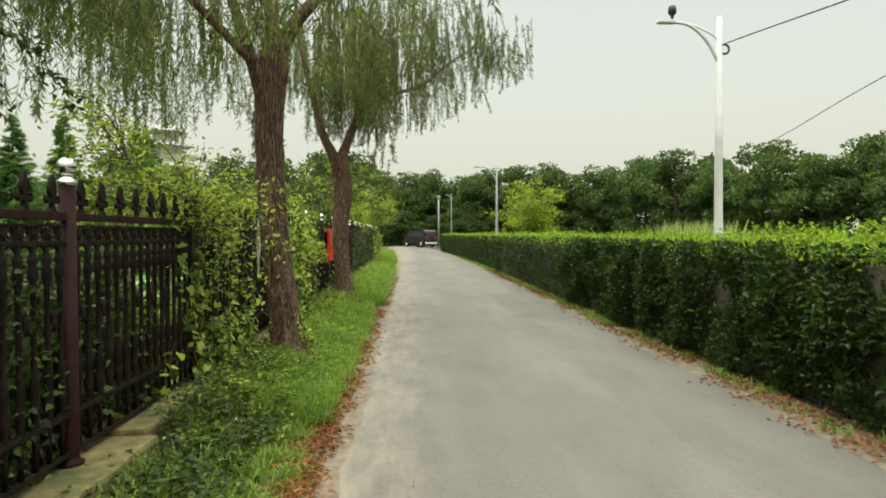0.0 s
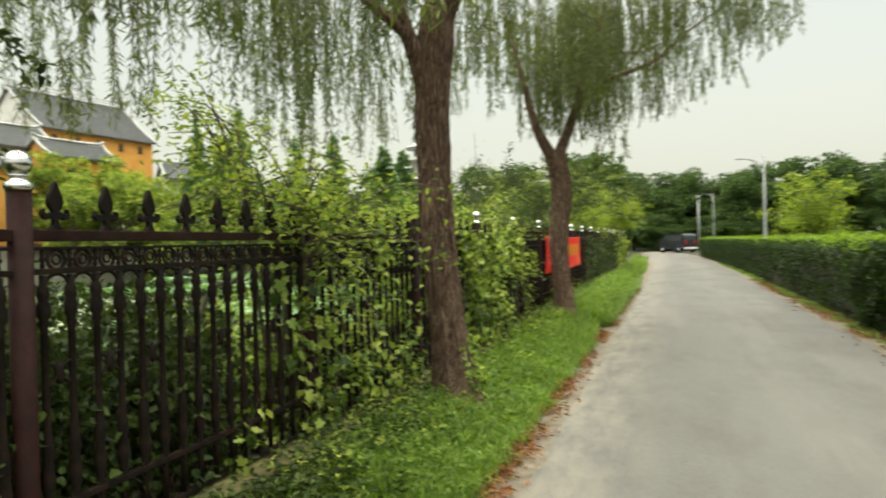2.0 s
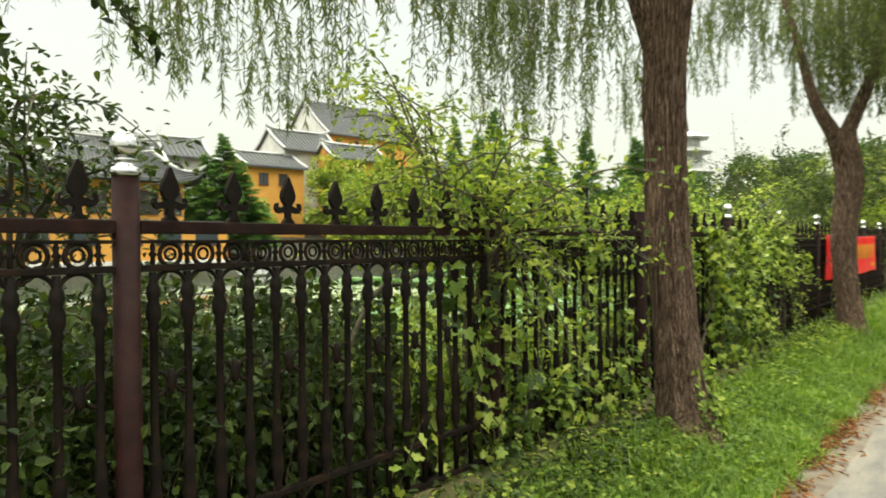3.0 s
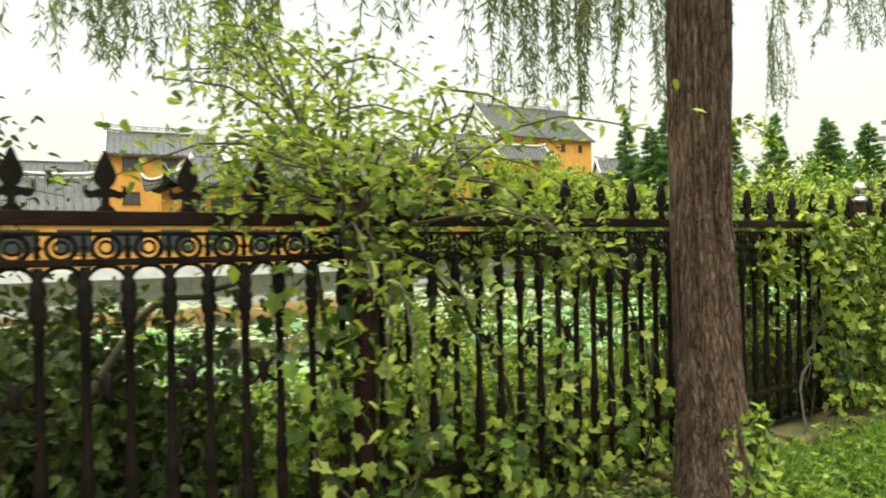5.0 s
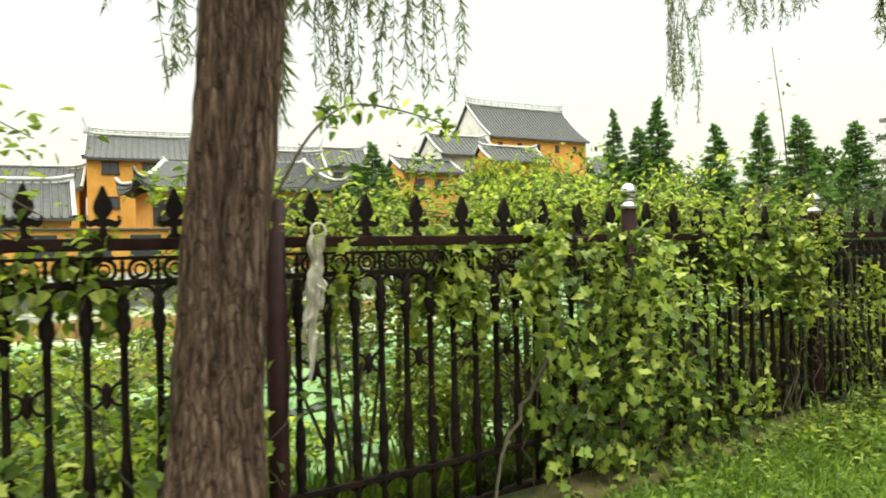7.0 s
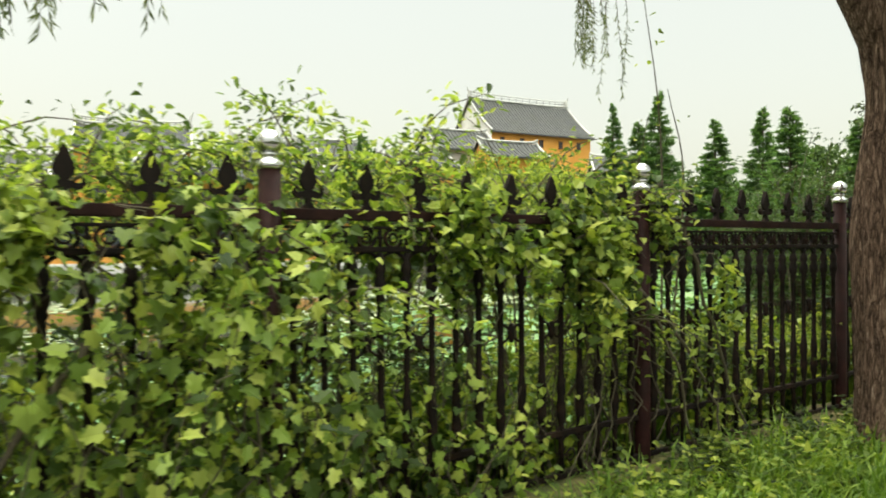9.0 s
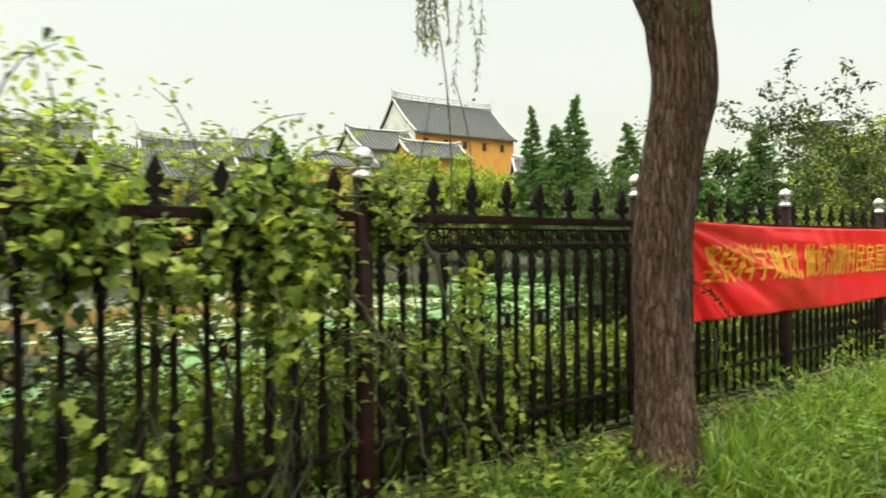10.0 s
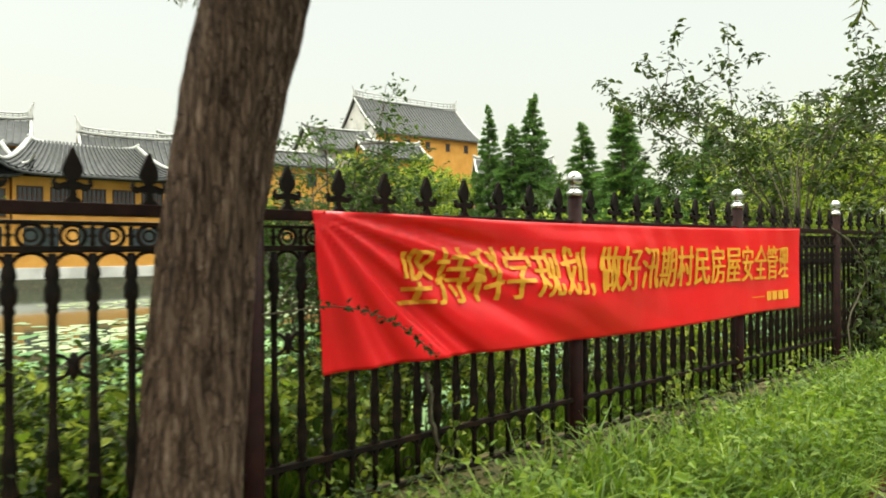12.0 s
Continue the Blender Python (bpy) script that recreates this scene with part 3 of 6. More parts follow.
# ---- banner ----
def banner_x(y, z):
    """The cloth's distance before the fence: pulled folds from its nailed corners, slack in the middle."""
    u, v = (y - 11.76) / 5.5, (z - 0.95) / 0.8
    ang = math.atan2(1.03 - v, u * 5.5 + 0.05)
    fold = 0.050 * math.sin(22 * ang + 1.5 * u) * math.exp(-3.2 * u) * min(1.0, 5 * u + 0.15)
    fold += 0.026 * math.sin(14 * u + 4.5 * (1 - v) + 2.0 * u * v) * math.exp(-1.0 * u) + 0.010 * math.sin(8 * u - 5.0 * v + 1.0)
    fold += 0.010 * noise.noise(Vector((y * 1.3, z * 3.0, 0.4)))
    # sharp creases fanning out from the upper tied corner, and some down from the top hem
    fan = ang * 9 + 0.5 * noise.noise(Vector((ang * 5, u * 6, 2.2)))
    fold += 0.042 * (abs(fan % 1.0 - 0.5) - 0.25) * math.exp(-2.6 * u) * min(1.0, 7 * u + 0.1) * 1.6
    hem = y * 2.3 + 0.9 * v + noise.noise(Vector((y * 0.7, z, 6.0)))
    fold += 0.020 * (abs(hem % 1.0 - 0.5) - 0.25) * (0.35 + 0.65 * v)
    return 0.085 + fold + 0.02 * math.sin(math.pi * u) * math.sin(math.pi * min(1, max(0, v)))


def banner_z(u, v):
    top = 1.752 - 0.05 * math.sin(math.pi * u) * 0.5 - 0.008 * u
    low = 0.968 + 0.012 * math.sin(math.pi * 3 * u) - 0.03 * u * (1 - u)
    return low + (top - low) * v


banner = thing("banner", 0.085, 11.76, 0.95, "red cloth banner with yellow printed characters tied to the fence", "banner")
BU, BV = 240, 40
bv, bf = [], []
for side in (0.0, -0.004):
    for j in range(BV + 1):
        for i in range(BU + 1):
            u, v = i / BU, j / BV
            y = 11.755 + 5.5 * u + 0.06 * (1 - v) * (1 - 2 * u)
            z = banner_z(u, v)
            bv.append((banner_x(y, z) + side - 0.085, y - 11.76, z - 0.95))
half = (BU + 1) * (BV + 1)
for j in range(BV):
    for i in range(BU):
        a = j * (BU + 1) + i
        bf.append((a, a + 1, a + BU + 2, a + BU + 1))
        bf.append((half + a + BU + 1, half + a + BU + 2, half + a + 1, half + a))
for i in range(BU):
    bf.append((i, half + i, half + i + 1, i + 1))
    k = BV * (BU + 1) + i
    bf.append((k + 1, half + k + 1, half + k, k))
put("cloth", mesh_of("cloth", bv, bf, M_RED, True), banner)


def glyph(ch, size):
    cu = bpy.data.curves.new("glyph", "FONT")
    cu.body, cu.size = ch, size
    cu.offset = 0.0
    ob = bpy.data.objects.new("glyph", cu)
    scene.collection.objects.link(ob)
    bpy.context.view_layer.update()
    me = bpy.data.meshes.new_from_object(ob.evaluated_get(bpy.context.evaluated_depsgraph_get()))
    bpy.data.objects.remove(ob)
    return me


def lay_on_banner(me, y0, z0, sy, sz, shifts=(0.0,)):
    """Bends a flat mesh onto the cloth, 4 mm proud; its x runs along the fence."""
    bm = bmesh.new()
    for k, dx in enumerate(shifts):
        old = set(bm.verts)
        bm.from_mesh(me)
        for v in bm.verts:
            if v not in old:
                v.co.x += dx
                v.co.z = 0.0012 * k
    bmesh.ops.triangulate(bm, faces=bm.faces[:])
    for _ in range(3):
        bmesh.ops.subdivide_edges(bm, edges=[e for e in bm.edges if e.calc_length() > 0.03 / sy], cuts=1)
        bmesh.ops.triangulate(bm, faces=bm.faces[:])
    for v in bm.verts:
        y, z = y0 + v.co.x * sy, z0 + v.co.y * sz
        v.co = Vector((banner_x(y, z) + 0.010 + v.co.z - 0.085, y - 11.76, z - 0.95))
    return bm_mesh("character", bm, M_YELLOW)


TEXT = "坚持科学规划,做好汛期村民房屋安全管理"
cy = 12.25
for ch in TEXT:
    step = 0.115 if ch == "," else 0.2548
    put("character", lay_on_banner(glyph(ch, 1.0), cy, 1.292, 0.25, 0.34, (-0.026, -0.009, 0.009, 0.026)), banner, label="yellow printed character")
    cy += step
for i, (a, b) in enumerate(((16.16, 16.42), (16.46, 16.56), (16.58, 16.68), (16.70, 16.80), (16.82, 16.92))):
    bm = bmesh.new()
    h = 0.008 if i == 0 else 0.085
    vs = [bm.verts.new((p, q, 0)) for p, q in ((0, -h / 2), (b - a, -h / 2), (b - a, h / 2), (0, h / 2))]
    bm.faces.new(vs)
    tmp = bpy.data.meshes.new("bar")
    bm.to_mesh(tmp)
    bm.free()
    put("small_print", lay_on_banner(tmp, a, 1.115, 1, 1), banner, label="small yellow print")


# ---- willows ----
def trunk_arrays(axis, radii, rings=150, sides=64, seed=0.0):
    path = smooth_path(axis, rings)
    rad = np.interp(np.linspace(0, 1, rings), np.linspace(0, 1, len(radii)), radii)
    v, t = tube_arrays(path, rad, sides)
    c = np.repeat(path, sides, axis=0)
    out = unit(v - c)
    rough = []
    for p, o in zip(v, out):
        q = Vector((o[0] * 2.2 + seed, o[1] * 2.2, p[2] * 0.55))
        w = Vector((o[0] * 7 + seed, o[1] * 7, p[2] * 1.6))
        furrow = 1 - 2 * abs(noise.noise(Vector((o[0] * 5.5 + seed, o[1] * 5.5, p[2] * 0.9 + 0.6 * noise.noise(w)))))
        rough.append(0.026 * noise.noise(q) + 0.012 * noise.noise(w) + 0.020 * furrow + 0.007 * noise.noise(w * 3.3))
    return v + out * np.array(rough)[:, None], t


def willow(name, base, axis, radii, limbs, strands, seed, label):
    """A weeping willow: rough trunk, limbs, hanging twigs set with narrow leaves."""
    t = thing(name, *base, label, "tree", "willows beside the lane")
    off = np.array(base)
    v, f = trunk_arrays(np.array(axis) - off, radii, seed=seed)
    put("trunk", tri_mesh("trunk", v, f, M_BARK, True), t)
    for pts, r0, r1 in limbs:
        path = smooth_path(np.array(pts) - off, 24)
        put("limb", tubes_mesh("limb", [(path, np.linspace(r0, r1, 24))], M_BARK, 9), t)
    tubes, at, along, up = [], [], [], []
    for top, low, spread in strands:
        top, low = np.array(top) - off, np.array(low) - off
        n = max(8, int(np.linalg.norm(top - low) / 0.16))
        f = np.linspace(0, 1, n)[:, None]
        path = top + (low - top) * f
        path[:, :2] += spread * (np.sqrt(f) * (1 - f * 0.4)) + 0.025 * np.cumsum(rng.normal(size=(n, 2)), 0) * 0.6
        tubes.append((path, np.linspace(0.006, 0.0018, n)))
        m = n * 7
        k = rng.random(m) * (n - 1.001)
        i = k.astype(int)
        p = path[i] + (path[i + 1] - path[i]) * (k - i)[:, None]
        at.append(p)
        d = rng.normal(size=(m, 3)) * np.array([0.55, 0.55, 0.25])
        d[:, 2] -= 0.85
        along.append(d)
        up.append(rng.normal(size=(m, 3)))
    at, along, up = map(np.concatenate, (at, along, up))
    put("twig", tubes_mesh("twig", tubes, M_TWIG, 3), t, kind="stuff")
    put("foliage", leaves_mesh("foliage", at, along, up, rng.uniform(0.065, 0.125, len(at)), rng.uniform(0.011, 0.018, len(at)), L_WILLOW, 0.15), t, kind="stuff")
    return t


def curtain(n, cx, cy, rx, ry, z_top, z_low, spread_low, sector=(0, 360), inner=0.25):
    out = []
    for i in range(n):
        if i % 13 == 0:
            a0, r0, low0 = rng.uniform(*sector), math.sqrt(rng.uniform(inner ** 2, 1)), abs(rng.normal())
        a = radians(a0 + 7 * rng.normal())
        r = min(1.05, abs(r0 + 0.05 * rng.normal()))
        x, y = cx + rx * r * math.cos(a), cy + ry * r * math.sin(a)
        zt = z_top - 0.9 * r + 0.4 * rng.normal()
        zl = z_low + spread_low * (1.0 * low0 + 0.3 * abs(rng.normal())) * (1.3 - 0.5 * r)
        if zl > zt - 0.5:
            zl = zt - 0.5
        out.append(((x, y, zt), (x + 0.12 * rng.normal(), y + 0.12 * rng.normal(), zl), 0.05 * rng.normal(size=2)))
    return out


s1 = curtain(420, 0.4, 3.4, 3.6, 3.9, 6.0, 2.75, 0.7, (110, 300)) + curtain(60, 0.4, 4.2, 3.0, 3.0, 6.0, 3.4, 0.8, (-60, 90))
s1 += curtain(56, 0.6, 4.2, 1.3, 1.3, 5.6, 3.25, 0.5, inner=0.1)
s1 += curtain(18, 0.32, 4.25, 0.34, 0.34, 4.4, 2.35, 0.5, inner=0.6)
s1 += curtain(110, -1.5, 1.2, 2.4, 2.4, 5.0, 2.55, 0.55)
willow("willow_tree", (0.58, 4.02, 0.1), [(0.60, 4.0, 0.05), (0.56, 4.03, 0.35), (0.47, 4.11, 1.0), (0.39, 4.17, 1.65), (0.33, 4.26, 2.3), (0.29, 4.32, 3.0), (0.36, 4.3, 3.7), (0.42, 4.32, 4.1)],
       [0.285, 0.195, 0.153, 0.146, 0.146, 0.158, 0.165, 0.13],
       [(((0.30, 4.3, 3.0), (0.15, 4.1, 3.7), (-0.1, 3.8, 4.6), (-0.4, 3.2, 5.6)), 0.10, 0.03), (((0.4, 4.3, 3.8), (0.7, 4.3, 4.3), (1.3, 4.6, 5.0), (2.0, 5.0, 5.6)), 0.11, 0.03),
        (((0.38, 4.3, 3.9), (0.2, 4.9, 4.8), (-0.2, 5.8, 5.6)), 0.09, 0.03), (((0.15, 4.1, 3.7), (-0.8, 3.2, 4.6), (-1.8, 2.0, 5.0)), 0.06, 0.02)],
       s1, 1.3, "old weeping willow with furrowed brown bark on the grass verge")
s2 = curtain(560, 2.2, 11.6, 2.6, 2.6, 6.8, 3.6, 0.9) + curtain(220, -0.2, 11.2, 2.2, 2.8, 6.6, 4.0, 0.9) + curtain(26, 0.9, 12.4, 1.8, 2.0, 5.0, 3.15, 0.4)
s2 += curtain(84, 0.6, 11.3, 1.3, 1.2, 6.4, 3.75, 0.6, inner=0.1) + curtain(16, -3.4, 13.4, 1.3, 1.2, 6.3, 3.7, 0.5)
s2 = [(a, (b[0], b[1], min(a[2] - 0.5, b[2] + 0.42 * max(0.0, a[0] - 1.6))), c) for a, b, c in s2]
willow("willow_tree", (0.58, 10.98, 0.1), [(0.60, 10.95, 0.05), (0.57, 10.98, 0.4), (0.53, 11.02, 0.8), (0.46, 11.12, 1.6), (0.47, 11.21, 2.1), (0.51, 11.30, 2.6), (0.45, 11.32, 3.1), (0.42, 11.35, 3.4)],
       [0.27, 0.185, 0.160, 0.165, 0.168, 0.178, 0.185, 0.165],
       [(((0.44, 11.30, 2.95), (0.30, 11.12, 3.4), (0.08, 10.98, 3.9), (-0.16, 10.95, 4.9), (-0.5, 10.9, 6.2)), 0.15, 0.03),
        (((0.42, 11.33, 3.25), (0.62, 11.35, 3.75), (0.9, 11.35, 4.5), (1.1, 11.4, 5.4), (1.5, 11.4, 6.3)), 0.13, 0.03),
        (((0.85, 11.35, 4.4), (1.5, 11.3, 4.75), (2.3, 11.3, 5.0), (2.9, 11.4, 5.5), (3.6, 11.6, 6.0)), 0.06, 0.015),
        (((1.0, 11.37, 4.9), (1.5, 11.6, 5.3), (2.1, 12.0, 5.35)), 0.035, 0.012)],
       s2, 5.1, "weeping willow with forked trunk leaning over the lane")


# ---- verge, vines and shrubs ----
def verge_z(x):
    return 0.16 - 0.172 * np.clip((x - 0.2) / 0.95, 0, 1)


def grass_patch(name, n, x0, x1, y0, y1, lmin, lmax, wmin, wmax, mat, label, lean=0.45, edge=1.0):
    x = rng.uniform(x0, x1, n)
    y = rng.uniform(y0, y1, n)
    # tufts: pull blades toward random centres
    k = max(1, n // 46)
    c = rng.integers(0, k, n)
    tx, ty = rng.uniform(x0, x1, k), rng.uniform(y0, y1, k)
    tuft = rng.random(n) < 0.88
    x = np.where(tuft, tx[c] + 0.06 * rng.normal(size=n), x)
    y = np.where(tuft, ty[c] + 0.06 * rng.normal(size=n), y)
    size = np.clip(np.repeat(rng.uniform(0.6, 1.15, k)[None], 1, 0)[0][c], 0.5, 1.2)
    height = rng.uniform(lmin, lmax, n) * size * np.clip(1.15 - edge * 0.5 * (x - x0) / (x1 - x0), 0.3, 1.2)
    shift = np.array([road_shift(v) for v in y])
    at = np.stack([x + shift, y, verge_z(x) - 0.01], 1)
    d = rng.normal(size=(n, 3)) * lean
    d[:, 2] = 1.0
    d = unit(d)
    side = unit(np.cross(d, np.array([0, 0, 1.0])) + 1e-4) * rng.uniform(wmin, wmax, n)[:, None] * 0.5
    flat = d * np.array([1, 1, 0]) + 0.25 * rng.normal(size=(n, 3)) * np.array([1, 1, 0])
    ln = height[:, None]
    mid = at + d * ln * 0.6
    tip = mid + (flat * 0.9 + np.array([0, 0, 1.0]) * rng.uniform(-0.35, 0.6, n)[:, None]) * ln * 0.45
    vs = np.stack([at - side, at + side, mid + side, mid - side, tip], 1)
    tris = (np.arange(n) * 5)[:, None, None] + np.array([[0, 1, 2], [0, 2, 3], [3, 2, 4]])[None]
    return put(name, tri_mesh(name, vs.reshape(-1, 3), tris.reshape(-1, 3), mat), label=label, category="grass", kind="stuff")


grass_patch("grass", 14000, 0.40, 1.26, -5, 1.6, 0.10, 0.26, 0.006, 0.013, L_GRASS, "patchy green grass on the verge", 0.7)
grass_patch("grass", 44000, 0.42, 1.28, 1.6, 9, 0.16, 0.38, 0.006, 0.013, L_GRASS, "bright green grass on the verge", 0.7)
grass_patch("grass", 6500, 0.30, 1.2, 8.3, 10.8, 0.18, 0.46, 0.008, 0.016, L_GRASS, "tall loose grass and weeds along the kerb", 0.75, 0.3)
grass_patch("grass", 46000, 0.62, 1.28, 11.0, 24, 0.28, 0.66, 0.009, 0.018, L_GRASS, "tall lush arching grass on the verge", 0.75, 0.5)
grass_patch("grass", 16000, 0.22, 1.25, 24, 60, 0.15, 0.40, 0.014, 0.024, L_GRASS, "bright green grass on the verge")
grass_patch("grass", 16000, 5.50, 5.98, -5, 44, 0.07, 0.17, 0.006, 0.012, L_GRASS, "thin grass under the hedge", 0.7)


def weeds(n, x0, x1, y0, y1, h, size, mat, label):
    """Broad-leaved weeds: short stems with leaf whorls."""
    k = n // 9
    cx, cy, ch = rng.uniform(x0, x1, k), rng.uniform(y0, y1, k), rng.uniform(0.3, 1.0, k) * h
    c = rng.integers(0, k, n)
    f = rng.uniform(0.35, 1.0, n)
    at = np.stack([cx[c] + 0.05 * rng.normal(size=n), cy[c] + 0.05 * rng.normal(size=n), verge_z(cx[c]) + ch[c] * f], 1)
    d = rng.normal(size=(n, 3))
    d[:, 2] = 0.15 + 0.3 * rng.normal(size=n)
    up = rng.normal(size=(n, 3)) * 0.4
    up[:, 2] += 1
    put("weed", leaves_mesh("weed", at, d, up, rng.uniform(0.6, 1.2, n) * size, rng.uniform(0.5, 0.8, n) * size, mat, 0.2, True),
        label=label, category="weeds", kind="stuff")


weeds(4200, 0.38, 0.95, -4, 2.0, 0.20, 0.06, L_DARK, "dark creeping weeds beside the kerb")
weeds(1000, 0.2, 0.8, 1.4, 4.6, 0.34, 0.05, L_SHRUB, "light leafy weeds burying the kerb")
weeds(1300, 0.17, 0.6, 1.0, 4.6, 0.28, 0.05, L_DARK, "leafy weeds burying the kerb")
weeds(1300, 0.20, 0.75, 4.6, 9, 0.25, 0.065, L_VINE, "broad-leaved weeds between the kerb and the grass")
weeds(5200, 0.15, 0.55, 8.6, 19, 0.36, 0.05, L_DARK, "dark weeds along the kerb")
weeds(9500, 0.60, 1.3, 11.8, 24, 0.62, 0.055, L_GRASS, "broad-leaved weeds in the tall grass")
weeds(1500, 0.2, 1.0, -4, 12, 0.16, 0.05, L_DARK, "low dark weeds in the grass")
weeds(1500, 0.24, 0.62, 0.7, 4.8, 0.28, 0.055, L_DARK, "leafy weeds over the kerb")
weeds(3400, 0.35, 1.2, 1.8, 9, 0.30, 0.05, L_GRASS, "bright leafy weeds in the grass")
weeds(1800, 0.26, 0.7, 8.2, 11.2, 0.34, 0.06, L_SHRUB, "leafy weeds along the kerb")
weeds(1500, 0.3, 1.15, 0.5, 9, 0.18, 0.045, L_SHRUB, "low leafy weeds in the grass")


def vine(y0, y1, n, z_low, z_high, x_mid, x_spread, leaf, mat, label, bare=0.0, over=0.0):
    """A climbing plant on the fence: wiry stems, leaves facing the lane, tips hanging over."""
    t = thing("climbing_vine", 0, (y0 + y1) / 2, 0.2, label, "vine", "vines on the iron fence")
    off = np.array([0, (y0 + y1) / 2, 0.2])
    tubes, at, along, up, sizes = [], [], [], [], []
    for _ in range(n):
        y, x = rng.uniform(y0, y1), x_mid + x_spread * rng.normal() * 0.5
        top = rng.uniform(z_low, z_high)
        m = max(6, int(top / 0.12))
        f = np.linspace(0, 1, m)
        path = np.stack([x + 0.03 * np.cumsum(rng.normal(size=m)), y + 0.06 * np.cumsum(rng.normal(size=m)), 0.2 + (top - 0.2) * f], 1)
        path[:, 0] = np.clip(path[:, 0], x_mid - x_spread, x_mid + x_spread)
        if over > 0 and rng.random() < over:
            h = 7
            drop = rng.uniform(0.2, 0.8)
            g = np.linspace(0.15, 1, h)
            tail = path[-1] + np.stack([0.04 + 0.15 * g, 0.12 * np.cumsum(rng.normal(size=h)) * 0.5, 0.07 * np.sin(g * 3) - drop * g * g], 1)
            path = np.concatenate([path, tail])
        m = len(path)
        tubes.append((path - off, np.linspace(0.006, 0.002, m)))
        q = int(m * 5.5 * min(1.0, (0.062 / leaf) ** 1.5))
        k = rng.uniform(bare, 1, q) * (m - 1.001)
        i = k.astype(int)
        p = path[i] + (path[i + 1] - path[i]) * (k - i)[:, None] + rng.normal(size=(q, 3)) * 0.045
        at.append(p - off)
        d = rng.normal(size=(q, 3)) * 0.7
        d[:, 2] -= 0.5
        along.append(d)
        u = rng.normal(size=(q, 3)) * 0.38 + np.array([0.45, -0.15, 1.0])
        up.append(u)
        sizes.append(rng.uniform(0.5, 1.15, q) * leaf)
    at, along, up, sizes = map(np.concatenate, (at, along, up, sizes))
    put("stem", tubes_mesh("stem", tubes, M_TWIG, 4), t, kind="stuff")
    put("foliage", leaves_mesh("foliage", at, along, up, sizes, sizes * rng.uniform(0.75, 1.0, len(at)), mat, 0.18, "lobed" if leaf > 0.07 else True), t, kind="stuff")


vine(2.15, 2.5, 9, 0.8, 1.9, 0.06, 0.08, 0.085, L_VINE, "light green vine climbing a fence post")
vine(1.5, 3.9, 36, 0.35, 1.0, -0.10, 0.20, 0.08, L_VINE, "bright green vine low on the iron fence")
vine(2.5, 4.6, 22, 0.4, 1.2, 0.02, 0.12, 0.075, L_VINE, "leafy vine between fence and willow")
vine(2.6, 4.3, 9, 1.5, 1.88, -0.06, 0.10, 0.07, L_SHRUB, "vine tops along the fence rail", 0.85, 0.3)
vine(5.9, 7.1, 18, 1.0, 1.80, 0.12, 0.15, 0.078, L_VINE, "dense broad-leaved vine hanging over the iron fence", 0.15, 0.4)
vine(6.4, 7.2, 9, 0.6, 1.3, 0.12, 0.12, 0.075, L_VINE, "broad-leaved vine low round a fence post", 0.1, 0.3)
vine(6.9, 9.3, 22, 1.65, 1.95, -0.06, 0.16, 0.07, L_VINE, "bright vine tops spilling over the fence rail", 0.82, 0.4)
vine(4.7, 9.0, 30, 1.6, 1.85, -0.10, 0.15, 0.075, L_SHRUB, "vine tops along the fence rail", 0.8, 0.3)
vine(7.0, 8.2, 12, 0.4, 1.2, 0.08, 0.12, 0.072, L_VINE, "broad-leaved vine low on the iron fence")
vine(8.3, 10.9, 22, 0.4, 1.2, -0.08, 0.12, 0.06, L_SHRUB, "thin vine on the iron fence")
vine(8.6, 9.9, 14, 1.5, 1.95, -0.05, 0.14, 0.065, L_SHRUB, "leafy vine tops round a fence post", 0.8, 0.3)
# dark leaf colour on this growth stands in for shadow behind the fence
vine(0.2, 1.0, 50, 0.7, 1.6, -0.36, 0.22, 0.07, L_DARK, "growth behind the iron fence, darkened for shade", 0.0)
vine(0.95, 1.75, 70, 0.8, 1.5, -0.45, 0.25, 0.07, L_DARK, "dense growth behind the iron fence, darkened for shade", 0.0)
vine(11.6, 18.2, 34, 0.3, 0.75, -0.05, 0.12, 0.055, L_SHRUB, "thin vine under the banner")
vine(18.6, 30, 120, 0.8, 2.0, 0.03, 0.14, 0.08, L_DARK, "dark dense vine covering the iron fence", 0.0, 0.3)
vine(30, 37, 60, 0.8, 2.0, 0.03, 0.14, 0.10, L_SHRUB, "dense vine covering the iron fence", 0.0, 0.3)
# near vines in dark leaves too, with the fence's shade in their colour
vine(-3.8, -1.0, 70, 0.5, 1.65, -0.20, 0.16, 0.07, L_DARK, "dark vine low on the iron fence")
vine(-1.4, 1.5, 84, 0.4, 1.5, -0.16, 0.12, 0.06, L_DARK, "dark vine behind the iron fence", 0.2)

# ivy at the willow's foot
n = 420
a, z = rng.uniform(-0.9, 0.9, n), rng.uniform(0.15, 0.75, n)
rad = 0.30 - 0.13 * z
at = np.stack([0.60 - 0.13 * z + rad * np.cos(a), 4.0 + 0.11 * z + rad * np.sin(a) + 0.06, z], 1)
put("ivy", leaves_mesh("ivy", at, rng.normal(size=(n, 3)) + np.array([0, 0, -0.5]), np.stack([np.cos(a), np.sin(a), 0.4 + 0 * a], 1),
                       rng.uniform(0.04, 0.07, n), rng.uniform(0.035, 0.055, n), L_VINE, 0.15, True), label="small ivy creeping up the willow foot", category="ivy", kind="stuff")


